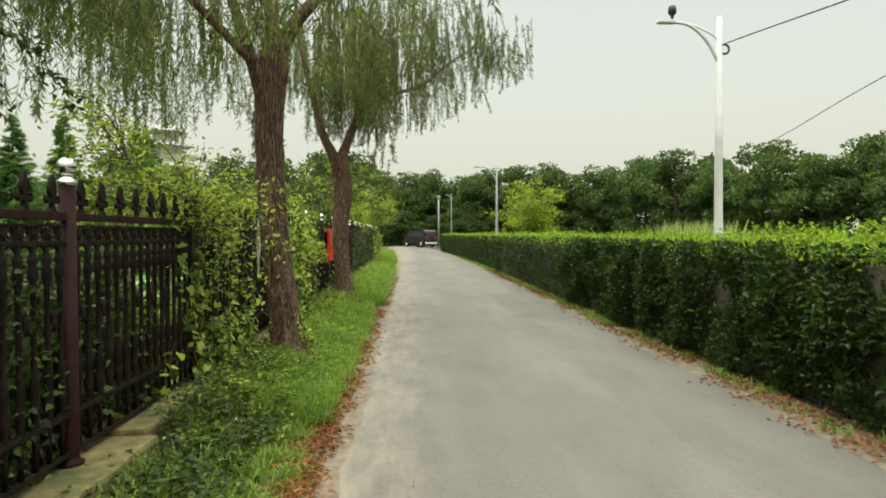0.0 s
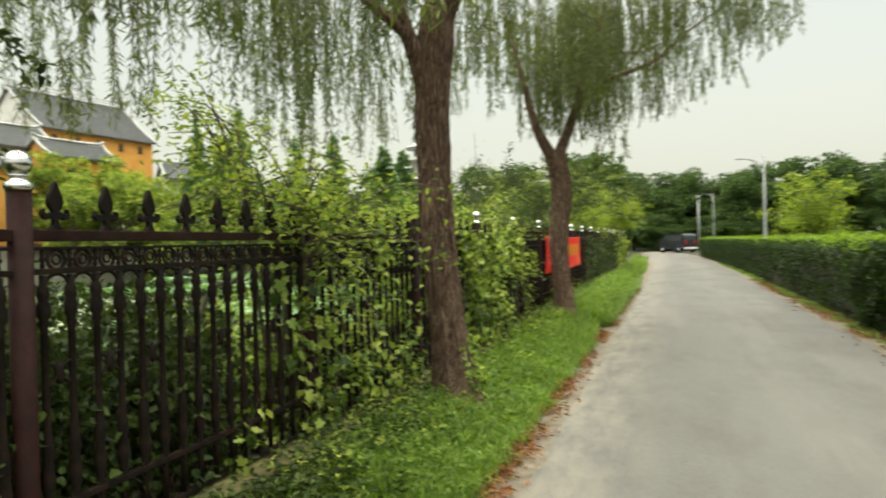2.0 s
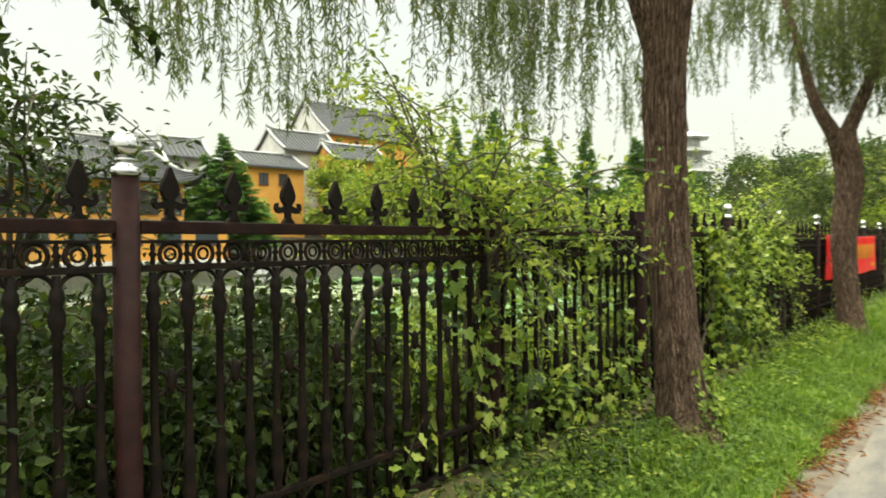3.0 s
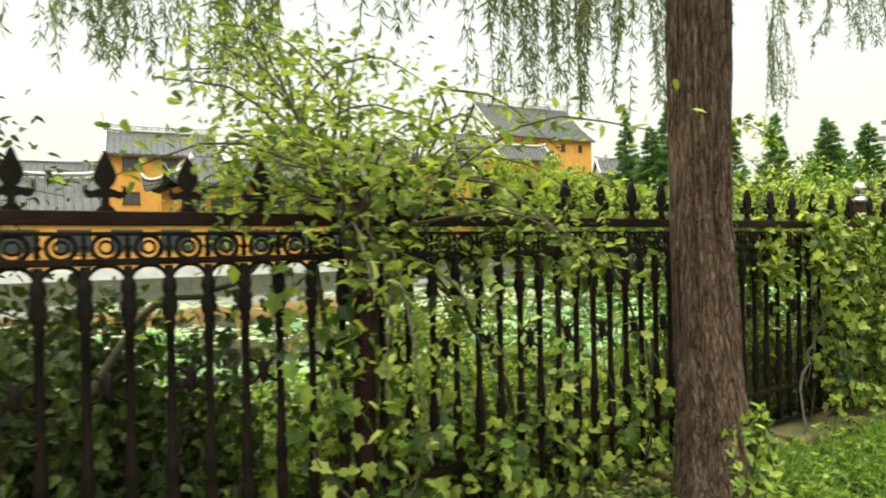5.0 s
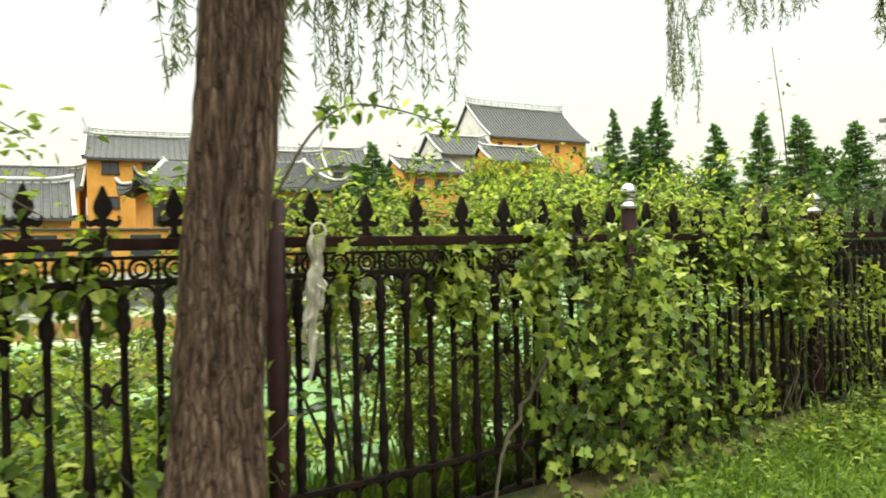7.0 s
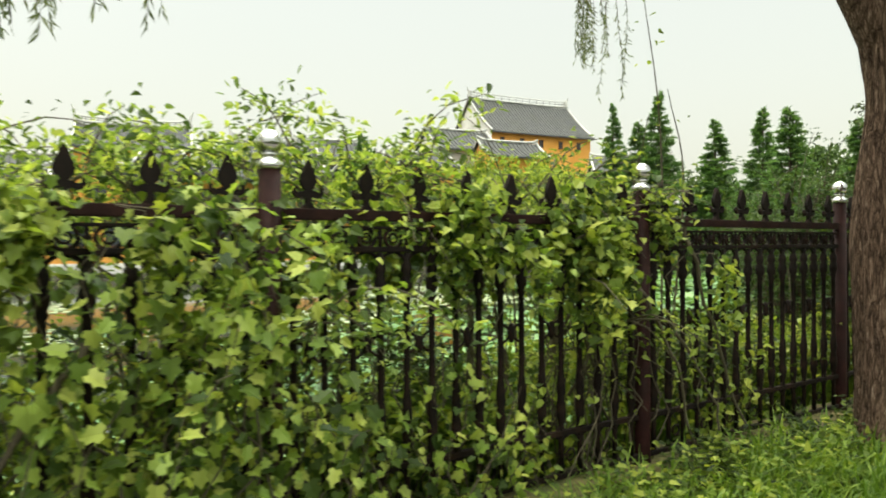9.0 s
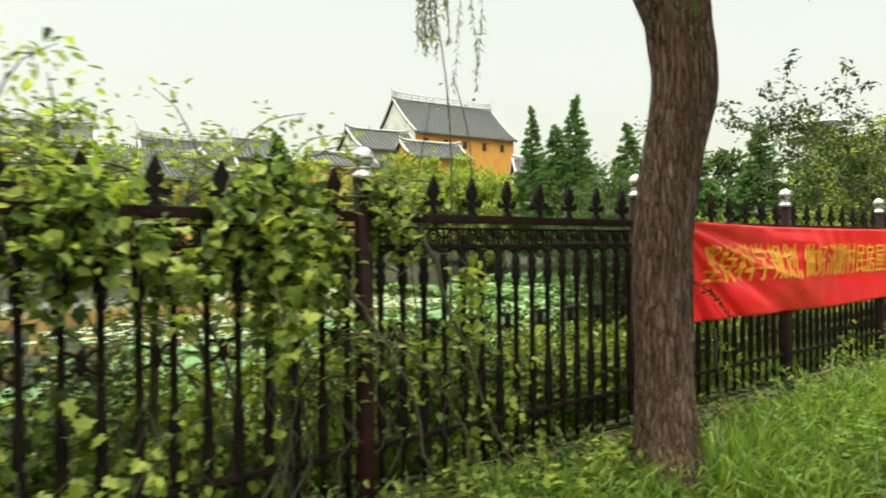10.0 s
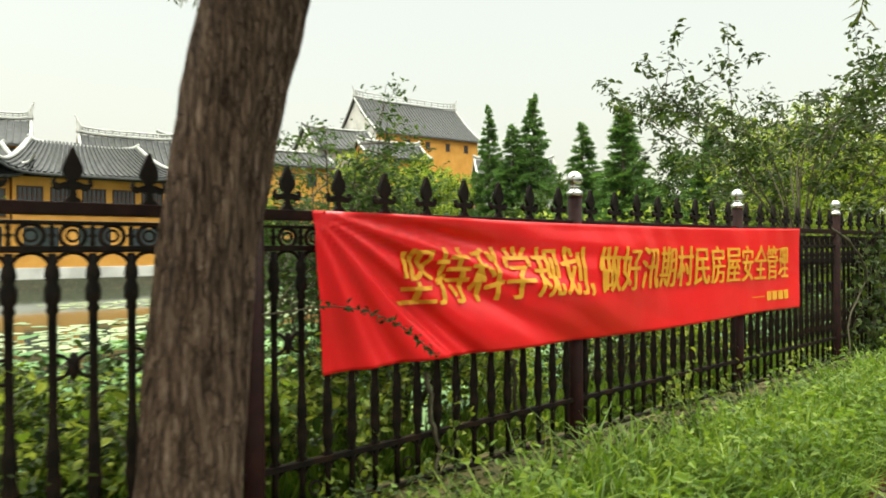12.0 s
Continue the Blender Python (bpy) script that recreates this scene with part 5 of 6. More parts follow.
# ---- street lamps and wires ----
def street_lamp(x, y, top, reach, dome, label, fat=1.0, M_PAINT=M_PAINT):
    t = thing("street_lamp", x, y, 0, label, "street lamp", "lamps along the hedge")
    put("pole", lathe_mesh("pole", [(r * fat, z) for r, z in ((0.10, 0), (0.095, 0.4), (0.085, 1.5), (0.075, top * 0.62), (0.078, top * 0.625), (0.07, top * 0.63), (0.055, top - 0.02), (0.02, top))], M_PAINT, 14), t)
    arm = smooth_path([(0, 0, top - 0.75), (-0.25 * reach, 0, top - 0.38), (-0.6 * reach, 0, top - 0.14), (-reach, 0, top - 0.10)], 18)
    brace = smooth_path([(0, 0, top - 0.40), (-0.15 * reach, 0, top - 0.28), (-0.55 * reach, 0, top - 0.13)], 10)
    put("arm", tubes_mesh("arm", [(arm, np.linspace(0.032, 0.024, 18))], M_PAINT, 8), t)
    put("brace", tubes_mesh("brace", [(brace, np.full(10, 0.016))], M_PAINT, 6), t)
    put("lamp_head", box_mesh("lamp_head", -reach - 0.16, -reach + 0.12, -0.06, 0.06, top - 0.125, top - 0.075, M_PAINT, 0.015), t)
    if dome:
        put("camera_dome", lathe_mesh("camera_dome", [(0.02, top - 0.05), (0.03, top + 0.01), (0.062, top + 0.03), (0.066, top + 0.09), (0.055, top + 0.15), (0.02, top + 0.17)], M_BLACK, 12), t,
            pose(-reach + 0.08, 0, 0), "black camera dome")
        put("cable_coil", ring_mesh("cable_coil", 0.075, 0.018, M_BLACK, steps=16), t, pose(0.085, 0, top - 0.52, 0, 0, 90), "black coil of cable")
    put("foot_plate", lathe_mesh("foot_plate", [(0.2, 0.0), (0.2, 0.05), (0.11, 0.06), (0.105, 0.25)], M_PAINT, 10), t)


street_lamp(6.99, 6.5, 5.08, 0.85, True, "white street lamp with curved arm behind the hedge", 0.8)
street_lamp(5.95, 26.4, 4.75, 0.85, False, "grey-white street lamp with curved arm", 0.7, M_FAR_PAINT)
street_lamp(6.5, 70.0, 6.0, 0.5, False, "grey-white street lamp with curved arm", 0.7, M_FAR_PAINT)
pole = thing("utility_pole", 5.1, 70, 0, "pale concrete utility pole with flat cap", "pole")
put("shaft", lathe_mesh("shaft", [(0.09, 0), (0.07, 5.6)], M_FAR_PAINT, 10), pole)
put("cap", box_mesh("cap", -0.2, 0.2, -0.18, 0.18, 5.6, 5.85, M_FAR_PAINT, 0.03), pole)


def wire(points, label):
    put("overhead_wire", tubes_mesh("overhead_wire", [(smooth_path(points, 40), np.full(40, 0.011))], M_BLACK, 5), label=label, category="wire")


wire([(7.04, 6.5, 4.63), (7.1, 0, 4.0), (7.2, -8, 3.95), (7.3, -16, 4.7)], "black sagging overhead wire")
wire([(14.0, 34, 3.4), (12.8, 17, 4.2), (12.2, 9, 5.1), (11.6, -10, 7.4)], "thin black overhead wire")

# ---- torn plastic bag on the fence ----
bag = thing("plastic_bag", 0.08, 4.69, 1.76, "torn whitish plastic bag hanging from the fence", "plastic bag")
rows = 30
for start, drift, wide, length, seed in ((-0.015, -0.04, 0.030, 0.66, 1.0), (0.012, -0.10, 0.020, 0.46, 4.0), (0.0, 0.0, 0.024, 0.34, 7.0)):
    vs, fs = [], []
    for side in (0.0, 0.004):
        for j in range(rows + 1):
            f = j / rows
            w = wide * (0.75 + 1.1 * noise.noise(Vector((f * 7, seed, 0)))) * (1.0 if f < 0.7 else max(0.15, 1 - (f - 0.7) * 2.8))
            c = start + drift * f + 0.035 * noise.noise(Vector((f * 3.2, seed, 5))) * min(1, 4 * f)
            for i in range(6):
                g = i / 5 - 0.5
                vs.append((0.02 * noise.noise(Vector((g * 5, f * 9, seed))) + 0.012 * math.sin(17 * g + 6 * f) + side + 0.006 * seed / 7, c + w * 2 * g, -length * f + 0.012 * noise.noise(Vector((g * 6, f * 5, seed + 2)))))
    back = 6 * (rows + 1)
    for j in range(rows):
        for i in range(5):
            a = j * 6 + i
            fs += [(a + 6, a + 7, a + 1, a), (back + a, back + a + 1, back + a + 7, back + a + 6)]
        for i in (0, 5):
            a = j * 6 + i
            fs.append((a, a + 6, back + a + 6, back + a))
    put("strip", mesh_of("strip", vs, fs, M_BAG), bag)
put("handle", ring_mesh("handle", 0.036, 0.006, M_BAG), bag, pose(0.0, 0, 0.02))


# ---- pond plants ----
def pads(name, n, x0, x1, y0, y1, z0, z1, r0, r1, cup, mat, thresh, label):
    x, y = rng.uniform(x0, x1, n), rng.uniform(y0, y1, n)
    keep = np.array([noise.noise(Vector((a * 0.16, b * 0.16, 0.5))) + 0.35 * noise.noise(Vector((a * 0.6, b * 0.6, 2))) > thresh for a, b in zip(x, y)])
    x, y = x[keep], y[keep]
    n = len(x)
    z, r = rng.uniform(z0, z1, n), rng.uniform(r0, r1, n)
    ang = np.linspace(0, 2 * math.pi, 11, endpoint=False)
    wob = 1 + 0.10 * rng.normal(size=(n, 11))
    tilt = 0.12 * rng.normal(size=(n, 2)) * (cup > 0)
    px = r[:, None] * wob * np.cos(ang)
    py = r[:, None] * wob * np.sin(ang)
    pz = z[:, None] + cup * r[:, None] * (1 + 0.5 * rng.normal(size=(n, 11))) + tilt[:, :1] * px + tilt[:, 1:] * py
    rim = np.stack([x[:, None] + px, y[:, None] + py, pz], -1)
    mid = np.stack([x, y, z], -1)[:, None]
    vs = np.concatenate([mid, rim], 1)
    tr = np.array([[0, 1 + i, 1 + (i + 1) % 11] for i in range(11)])
    tris = (np.arange(n) * 12)[:, None, None] + tr[None]
    put(name, tri_mesh(name, vs.reshape(-1, 3), tris.reshape(-1, 3), mat, False), label=label, category="water plants", kind="stuff")


pads("lotus_leaf", 4800, -15, -2.6, -12, 40, POND_Z + 0.12, POND_Z + 0.62, 0.16, 0.34, 0.16, L_LOTUS, -0.28, "round green lotus leaves standing over the pond")
pads("lotus_leaf", 5200, -36, -10, 28, 54, POND_Z + 0.05, POND_Z + 0.4, 0.2, 0.4, 0.12, L_LOTUS, -0.05, "round green lotus leaves far out on the pond")
pads("lily_pad", 9000, -34, -8, -12, 46, POND_Z + 0.012, POND_Z + 0.02, 0.10, 0.26, 0.0, L_DUCK, -0.02, "pale floating pads on the pond")


# ---- temple buildings across the pond ----
G_B = "temple buildings across the pond"


def house(label, a, b, depth, z0, eave, ridge, windows, front=None, end=None, ribs=0.55, over=0.6, curve=0.35, name="temple_building", crest=0.0):
    """A gabled hall: walls, tiled roof with ribs, plastered ridge and gable edges, windows (share along the front, height, width, height)."""
    front = front or M_OCHRE
    end = end or front
    a, b = Vector((a[0], a[1], 0)), Vector((b[0], b[1], 0))
    u = (b - a).normalized()
    v = Vector((-u.y, u.x, 0))
    if v.dot(Vector((2, 6, 0)) - a) > 0:
        v = -v
    length = (b - a).length
    t = thing(name, a.x, a.y, z0, label, "building", G_B)

    def at(p, q, z):
        w = u * p + v * q
        return (w.x, w.y, z - z0)

    # walls
    put("wall", mesh_of("wall", [at(0, 0, z0), at(length, 0, z0), at(length, 0, eave + 0.1), at(0, 0, eave + 0.1), at(0, depth, z0), at(length, depth, z0), at(length, depth, eave + 0.1), at(0, depth, eave + 0.1)],
                            [(0, 1, 2, 3), (5, 4, 7, 6), (3, 2, 6, 7)], front), t)
    for p in (0.0, length):
        s = -0.004 if p == 0 else 0.004
        put("gable_wall", mesh_of("gable_wall", [at(p + s, 0, z0), at(p + s, depth, z0), at(p + s, depth, eave), at(p + s, depth / 2, ridge - 0.15), at(p + s, 0, eave)], [(0, 1, 2, 3, 4)], end), t)
    # roof slopes, sagging a little, with tile ribs
    n = 6
    vs, fs = [], []
    rise = ridge - eave

    def slope(q):
        f = abs(q - depth / 2) / (depth / 2)
        return ridge - rise * f + curve * math.sin(math.pi * min(1, f)) * -0.5

    qs = [-over + (depth / 2 + over) * i / n for i in range(n + 1)]
    for back in (False, True):
        for lift in (0.0, 0.22):
            for q in qs:
                qq = depth - q if back else q
                z = slope(q) if q >= 0 else eave - rise * (-q) / (depth / 2) * 0.75
                vs.append(at(-over * 0.5, qq, z + lift))
                vs.append(at(length + over * 0.5, qq, z + lift))
    k = 2 * (n + 1)
    for s in range(4):
        for i in range(n):
            o = s * k + 2 * i
            fs.append((o, o + 1, o + 3, o + 2))
    for s in (0, 2):
        for i in range(n):
            for e in (0, 1):
                o = s * k + 2 * i + e
                fs.append((o, o + 2, o + 2 + k, o + k))
        fs.append((s * k, s * k + 1, s * k + 1 + k, s * k + k))
    put("roof", mesh_of("roof", vs, fs, M_TILE), t)
    tubes = []
    m = int(length / ribs)
    for i in range(m + 1):
        p = length * i / m
        pts = []
        for q in qs:
            z = slope(q) if q >= 0 else eave - rise * (-q) / (depth / 2) * 0.75
            pts.append(at(p, q, z + 0.26))
        tubes.append((np.array(pts), np.full(len(pts), 0.09)))
    put("tile_rib", tubes_mesh("tile_rib", tubes, M_TILE, 5), t, kind="stuff")
    # ridge with raised ends, gable edge bands
    rp = smooth_path([at(-over * 0.7, depth / 2, ridge + 0.75), at(length * 0.08, depth / 2, ridge + 0.42), at(length * 0.5, depth / 2, ridge + 0.36), at(length * 0.92, depth / 2, ridge + 0.42),
                      at(length + over * 0.7, depth / 2, ridge + 0.75)], 26)
    put("ridge", tubes_mesh("ridge", [(rp, np.full(26, 0.17)), (rp - np.array([0, 0, 0.3]), np.full(26, 0.12))], M_RIDGE, 6), t)
    if crest:
        rail = rp[2:-2] + np.array([0, 0, crest])
        bars = [(rail, np.full(len(rail), 0.09)), (rp[2:-2] + np.array([0, 0, crest * 0.5]), np.full(len(rail), 0.05))]
        bars += [(np.array([q - np.array([0, 0, crest]), q]), np.full(2, 0.07)) for q in rail]
        put("crest", tubes_mesh("crest", bars, M_RIDGE, 5), t, label="pale openwork ridge crest")
        for p in (-over * 0.4, length + over * 0.4):
            horn = smooth_path([at(p, depth / 2, ridge + 0.5), at(p, depth / 2, ridge + 1.2), at(p + (0.3 if p > 0 else -0.3), depth / 2, ridge + 2.1)], 8)
            put("ridge_finial", tubes_mesh("ridge_finial", [(horn, np.linspace(0.3, 0.06, 8))], M_RIDGE, 6), t)
    for p in (-over * 0.45, length + over * 0.45):
        pts = []
        for q in qs:
            z = slope(q) if q >= 0 else eave - rise * (-q) / (depth / 2) * 0.75
            pts.append(at(p, q, z + 0.32))
        put("gable_edge", tubes_mesh("gable_edge", [(np.array(pts), np.full(len(pts), 0.16))], M_RIDGE, 6), t)
        back = [at(p, depth - q, (slope(q) if q >= 0 else eave) + 0.32) for q in qs[1:]]
        put("gable_edge", tubes_mesh("gable_edge", [(np.array(back), np.full(len(back), 0.16))], M_RIDGE, 6), t)
    for side, f, zc, w, h in windows:
        if side == "front":
            c = u * (length * f)
            d, nrm = u, -v
        else:
            c = v * (depth * f)
            d, nrm = v, -u
        ang = math.degrees(math.atan2(d.y, d.x))
        sgn = 1 if nrm.dot(Vector((-d.y, d.x, 0))) > 0 else -1
        win = put("window", box_mesh("window", -w / 2, w / 2, *sorted((0.004 * sgn, 0.05 * sgn)), -h / 2, h / 2, M_GLASS), t, pose(c.x, c.y, zc - z0, 0, 0, ang))
        bm = bmesh.new()
        lo, hi = sorted((0.0, 0.12 * sgn))
        for x0, x1, zz0, zz1 in ((-w / 2 - 0.09, -w / 2, -h / 2, h / 2), (w / 2, w / 2 + 0.09, -h / 2, h / 2), (-w / 2 - 0.14, w / 2 + 0.14, h / 2, h / 2 + 0.1), (-w / 2 - 0.16, w / 2 + 0.16, -h / 2 - 0.12, -h / 2), (-0.04, 0.04, -h / 2, h / 2)):
            box_bm(bm, x0, x1, lo, hi, zz0, zz1)
        put("window_frame", bm_mesh("window_frame", bm, M_WOOD), win)
    return t


house("great ochre temple hall with pale gable and long grey tiled roof", (-76.3, 65.4), (-74.3, 83.4), 13.0, 3.0, 18.6, 24.2,
      [("front", f, 17.1, 0.5, 0.95) for f in (0.1, 0.29, 0.48, 0.68, 0.87)] + [("end", f, 17.4, 0.45, 0.95) for f in (0.16, 0.3)], end=M_WHITE, curve=0.6, crest=0.85)
house("ochre plastered temple block with grey tiled roof", (-68.6, 11.0), (-66.9, 21.0), 8.0, 1.5, 11.2, 13.7,
      [("front", f, z, 1.3, 1.0) for f in (0.2, 0.55, 0.85) for z in (10.2, 6.9)], crest=0.5)
house("low ochre side building with grey tiled roof", (-71.5, 0.0), (-69.5, 10.4), 7.0, 1.5, 8.3, 10.4, [("front", f, 6.6, 1.2, 1.0) for f in (0.3, 0.7)])
house("low ochre wing at the pond with grey tiled roof", (-52.0, -22.0), (-50.5, 8.0), 6.0, -0.3, 4.6, 7.0, [("front", 0.1 + 0.11 * i, 3.3, 1.3, 1.2) for i in range(8)])


def hip_hall(label, x_front, y0, y1, depth, z0, eave, ridge, yr0, yr1, over=1.2, lift=1.0, bays=5):
    """A pavilion under a hipped roof with sweeping, upturned corners."""
    t = thing("pavilion", x_front, y0, z0, label, "building", G_B)

    def loc(x, y, z):
        return np.array([x - x_front, y - y0, z - z0])

    put("wall", box_mesh("wall", -depth, 0.0, 0.0, y1 - y0, 0.0, eave - z0 + 0.25, M_OCHRE, 0.02), t)
    xm = x_front - depth / 2
    xa, xb = x_front + over, x_front - depth - over
    ya, yb = y0 - over, y1 + over

    def side(p0, p1, q0, q1, nu, nv):
        rows = []
        for i in range(nu + 1):
            u = i / nu
            row = []
            for j in range(nv + 1):
                v = j / nv
                a, b = p0 + (p1 - p0) * u, q0 + (q1 - q0) * u
                c = a + (b - a) * v
                c[2] = eave + (ridge - eave) * (1 - v) ** 1.45 + lift * abs(2 * u - 1) ** 7 * v ** 3
                row.append(c)
            rows.append(np.array(row))
        return rows

    r0, r1 = loc(xm, yr0, ridge), loc(xm, yr1, ridge)
    corners = [loc(xa, ya, eave), loc(xa, yb, eave), loc(xb, yb, eave), loc(xb, ya, eave)]
    vs, fs, ribs = [], [], []
    for p0, p1, q0, q1, nu in ((r0, r1, corners[0], corners[1], 30), (r1, r1, corners[1], corners[2], 16), (r1, r0, corners[2], corners[3], 30), (r0, r0, corners[3], corners[0], 16)):
        rows = side(p0, p1, q0, q1, nu, 8)
        for drop in (0.0, -0.2):
            m = len(vs)
            for row in rows:
                vs.extend(tuple(c + np.array([0, 0, drop])) for c in row)
            for i in range(nu):
                for j in range(8):
                    k = m + i * 9 + j
                    fs.append((k, k + 9, k + 10, k + 1) if drop == 0 else (k, k + 1, k + 10, k + 9))
        half = (nu + 1) * 9
        for i in range(nu):
            k = len(vs) - 2 * half + i * 9 + 8
            fs.append((k, k + 9, k + 9 + half, k + half))
        ribs += [(row + np.array([0, 0, 0.05]), np.full(9, 0.09)) for row in rows]
    put("roof", mesh_of("roof", vs, fs, M_TILE, True), t)
    put("tile_rib", tubes_mesh("tile_rib", ribs, M_TILE, 5), t, kind="stuff")
    for p, q in ((r0, corners[0]), (r1, corners[1]), (r1, corners[2]), (r0, corners[3])):
        hip = []
        for j in range(13):
            v = j / 12
            c = p + (q - p) * v * (1.0 if v < 1 else 1.02)
            c[2] = eave + (ridge - eave) * (1 - v) ** 1.45 + lift * v ** 3 + 0.16 + (0.25 if j == 12 else 0)
            hip.append(c)
        put("hip_ridge", tubes_mesh("hip_ridge", [(np.array(hip), np.linspace(0.17, 0.12, 13))], M_RIDGE, 6), t)
    top = smooth_path([r0 + np.array([0, -0.2, 0.75]), r0 * 0.9 + r1 * 0.1 + np.array([0, 0, 0.36]), r0 * 0.5 + r1 * 0.5 + np.array([0, 0, 0.28]), r0 * 0.1 + r1 * 0.9 + np.array([0, 0, 0.36]), r1 + np.array([0, 0.2, 0.75])], 20)
    put("ridge", tubes_mesh("ridge", [(top, np.full(20, 0.15)), (top - np.array([0, 0, 0.26]), np.full(20, 0.13))], M_RIDGE, 6), t)
    step = (y1 - y0) / bays
    for i in range(bays):
        win = put("window", box_mesh("window", 0.004, 0.05, -step * 0.36, step * 0.36, -0.85, 0.85, M_GLASS), t, pose(0, step * (i + 0.5), eave - z0 - 1.35))
        bm = bmesh.new()
        for k in range(6):
            g = -step * 0.36 + step * 0.72 * k / 5
            box_bm(bm, 0.0, 0.11, g - 0.05, g + 0.05, -0.85, 0.85)
        for z in (-0.93, 0.25, 0.85):
            box_bm(bm, 0.0, 0.10, -step * 0.39, step * 0.39, z, z + 0.09)
        put("window_frame", bm_mesh("window_frame", bm, M_WOOD), win)
    return t


hip_hall("ochre pond pavilion with long windows and sweeping grey roof", -49.2, 17.4, 27.2, 6.4, 0.4, 6.4, 9.1, 18.9, 26.1)
hip_hall("low ochre pond pavilion wing with sweeping grey roof", -49.6, 13.0, 17.3, 5.6, 0.4, 6.2, 8.6, 14.7, 17.2, bays=2)
house("ochre gabled house with two small windows", (-64.6, 43.4), (-63.4, 50.6), 7.0, 1.0, 10.9, 12.6, [("front", 0.28, 9.4, 0.95, 1.2), ("front", 0.62, 9.4, 0.95, 1.2), ("front", 0.3, 5.8, 0.9, 1.2), ("end", 0.4, 6.6, 0.6, 0.9)], curve=0.2)
house("grey-walled temple wing with tiled roof", (-71.2, 34.2), (-69.6, 41.5), 6.0, 2.0, 12.0, 14.2, [("front", 0.5, 10.6, 1.0, 0.9)], M_RIDGE)
house("pale temple wing with tiled roof", (-66.0, 25.5), (-65.0, 34.0), 6.0, 2.0, 10.0, 12.6, [("front", 0.4, 8.6, 1.0, 0.9)], M_RIDGE, crest=0.5)
house("pale gabled temple wing with grey tiled roof", (-66.8, 50.3), (-65.6, 58.5), 8.0, 2.0, 13.7, 16.4, [("end", 0.5, 12.6, 0.7, 0.9)], M_RIDGE, M_WHITE)
house("ochre connecting wing with grey tiled roof", (-62.3, 54.5), (-61.2, 62.5), 5.0, 2.0, 12.6, 14.4, [("front", 0.3, 10.6, 0.7, 0.9)])
house("low grey-roofed hall behind the conifers", (-60.0, 70.0), (-54.0, 78.0), 5.5, 1.0, 11.2, 13.2, [], M_RIDGE)

# the ochre storey and white footing along the water
terrace = thing("pond_terrace", -47.8, 30.4, -1.4, "ochre lower storey on a white footing at the water", "building", G_B)
put("footing", box_mesh("footing", -3.5, 0.15, -46, 0.0, 0.0, 1.95, M_WHITE, 0.05), terrace, label="white plastered footing")
put("wall", box_mesh("wall", -3.3, 0.0, -46, -0.1, 1.955, 4.9, M_OCHRE, 0.02), terrace)
put("coping", box_mesh("coping", -3.5, 0.2, -46, 0.05, 4.904, 5.05, M_TILE, 0.03), terrace, label="grey tiled coping")
for i in range(14):
    win = put("window", box_mesh("window", 0.004, 0.05, -1.0, 1.0, -0.7, 0.7, M_GLASS), terrace, pose(0, -2.0 - 3.2 * i, 3.9))
    put("window_frame", box_mesh("window_frame", 0.002, 0.09, -1.1, 1.1, -0.82, -0.7, M_WOOD), win)
put("step", box_mesh("step", -1.0, 1.6, 0.05, 3.2, 0.2, 0.95, M_WHITE, 0.04), terrace, label="white stone landing steps")
put("step", box_mesh("step", -1.0, 0.6, 0.05, 1.8, 0.955, 1.5, M_WHITE, 0.04), terrace, label="white stone landing steps")

tower = thing("pagoda", -36, 103, 0, "distant pagoda tower with tiered eaves paled for haze", "pagoda", G_B)
put("body", lathe_mesh("body", [(3.0, 0), (2.8, 12.0), (2.5, 12.1), (2.4, 15.2), (2.1, 15.3), (2.0, 17.4)], M_RIDGE, 8, False), tower)
# eaves in pale ridge colour instead of tile, to imitate distance haze
for z, r in ((12.0, 4.4), (15.2, 3.9), (17.4, 3.4)):
    put("eave", lathe_mesh("eave", [(r, z), (r * 1.02, z + 0.15), (r * 0.72, z + 0.5), (r * 0.42, z + 1.1)], M_RIDGE, 8, False), tower)
put("spire", lathe_mesh("spire", [(0.5, 18.4), (0.25, 19.2), (0.08, 20.6)], M_TILE, 8), tower)


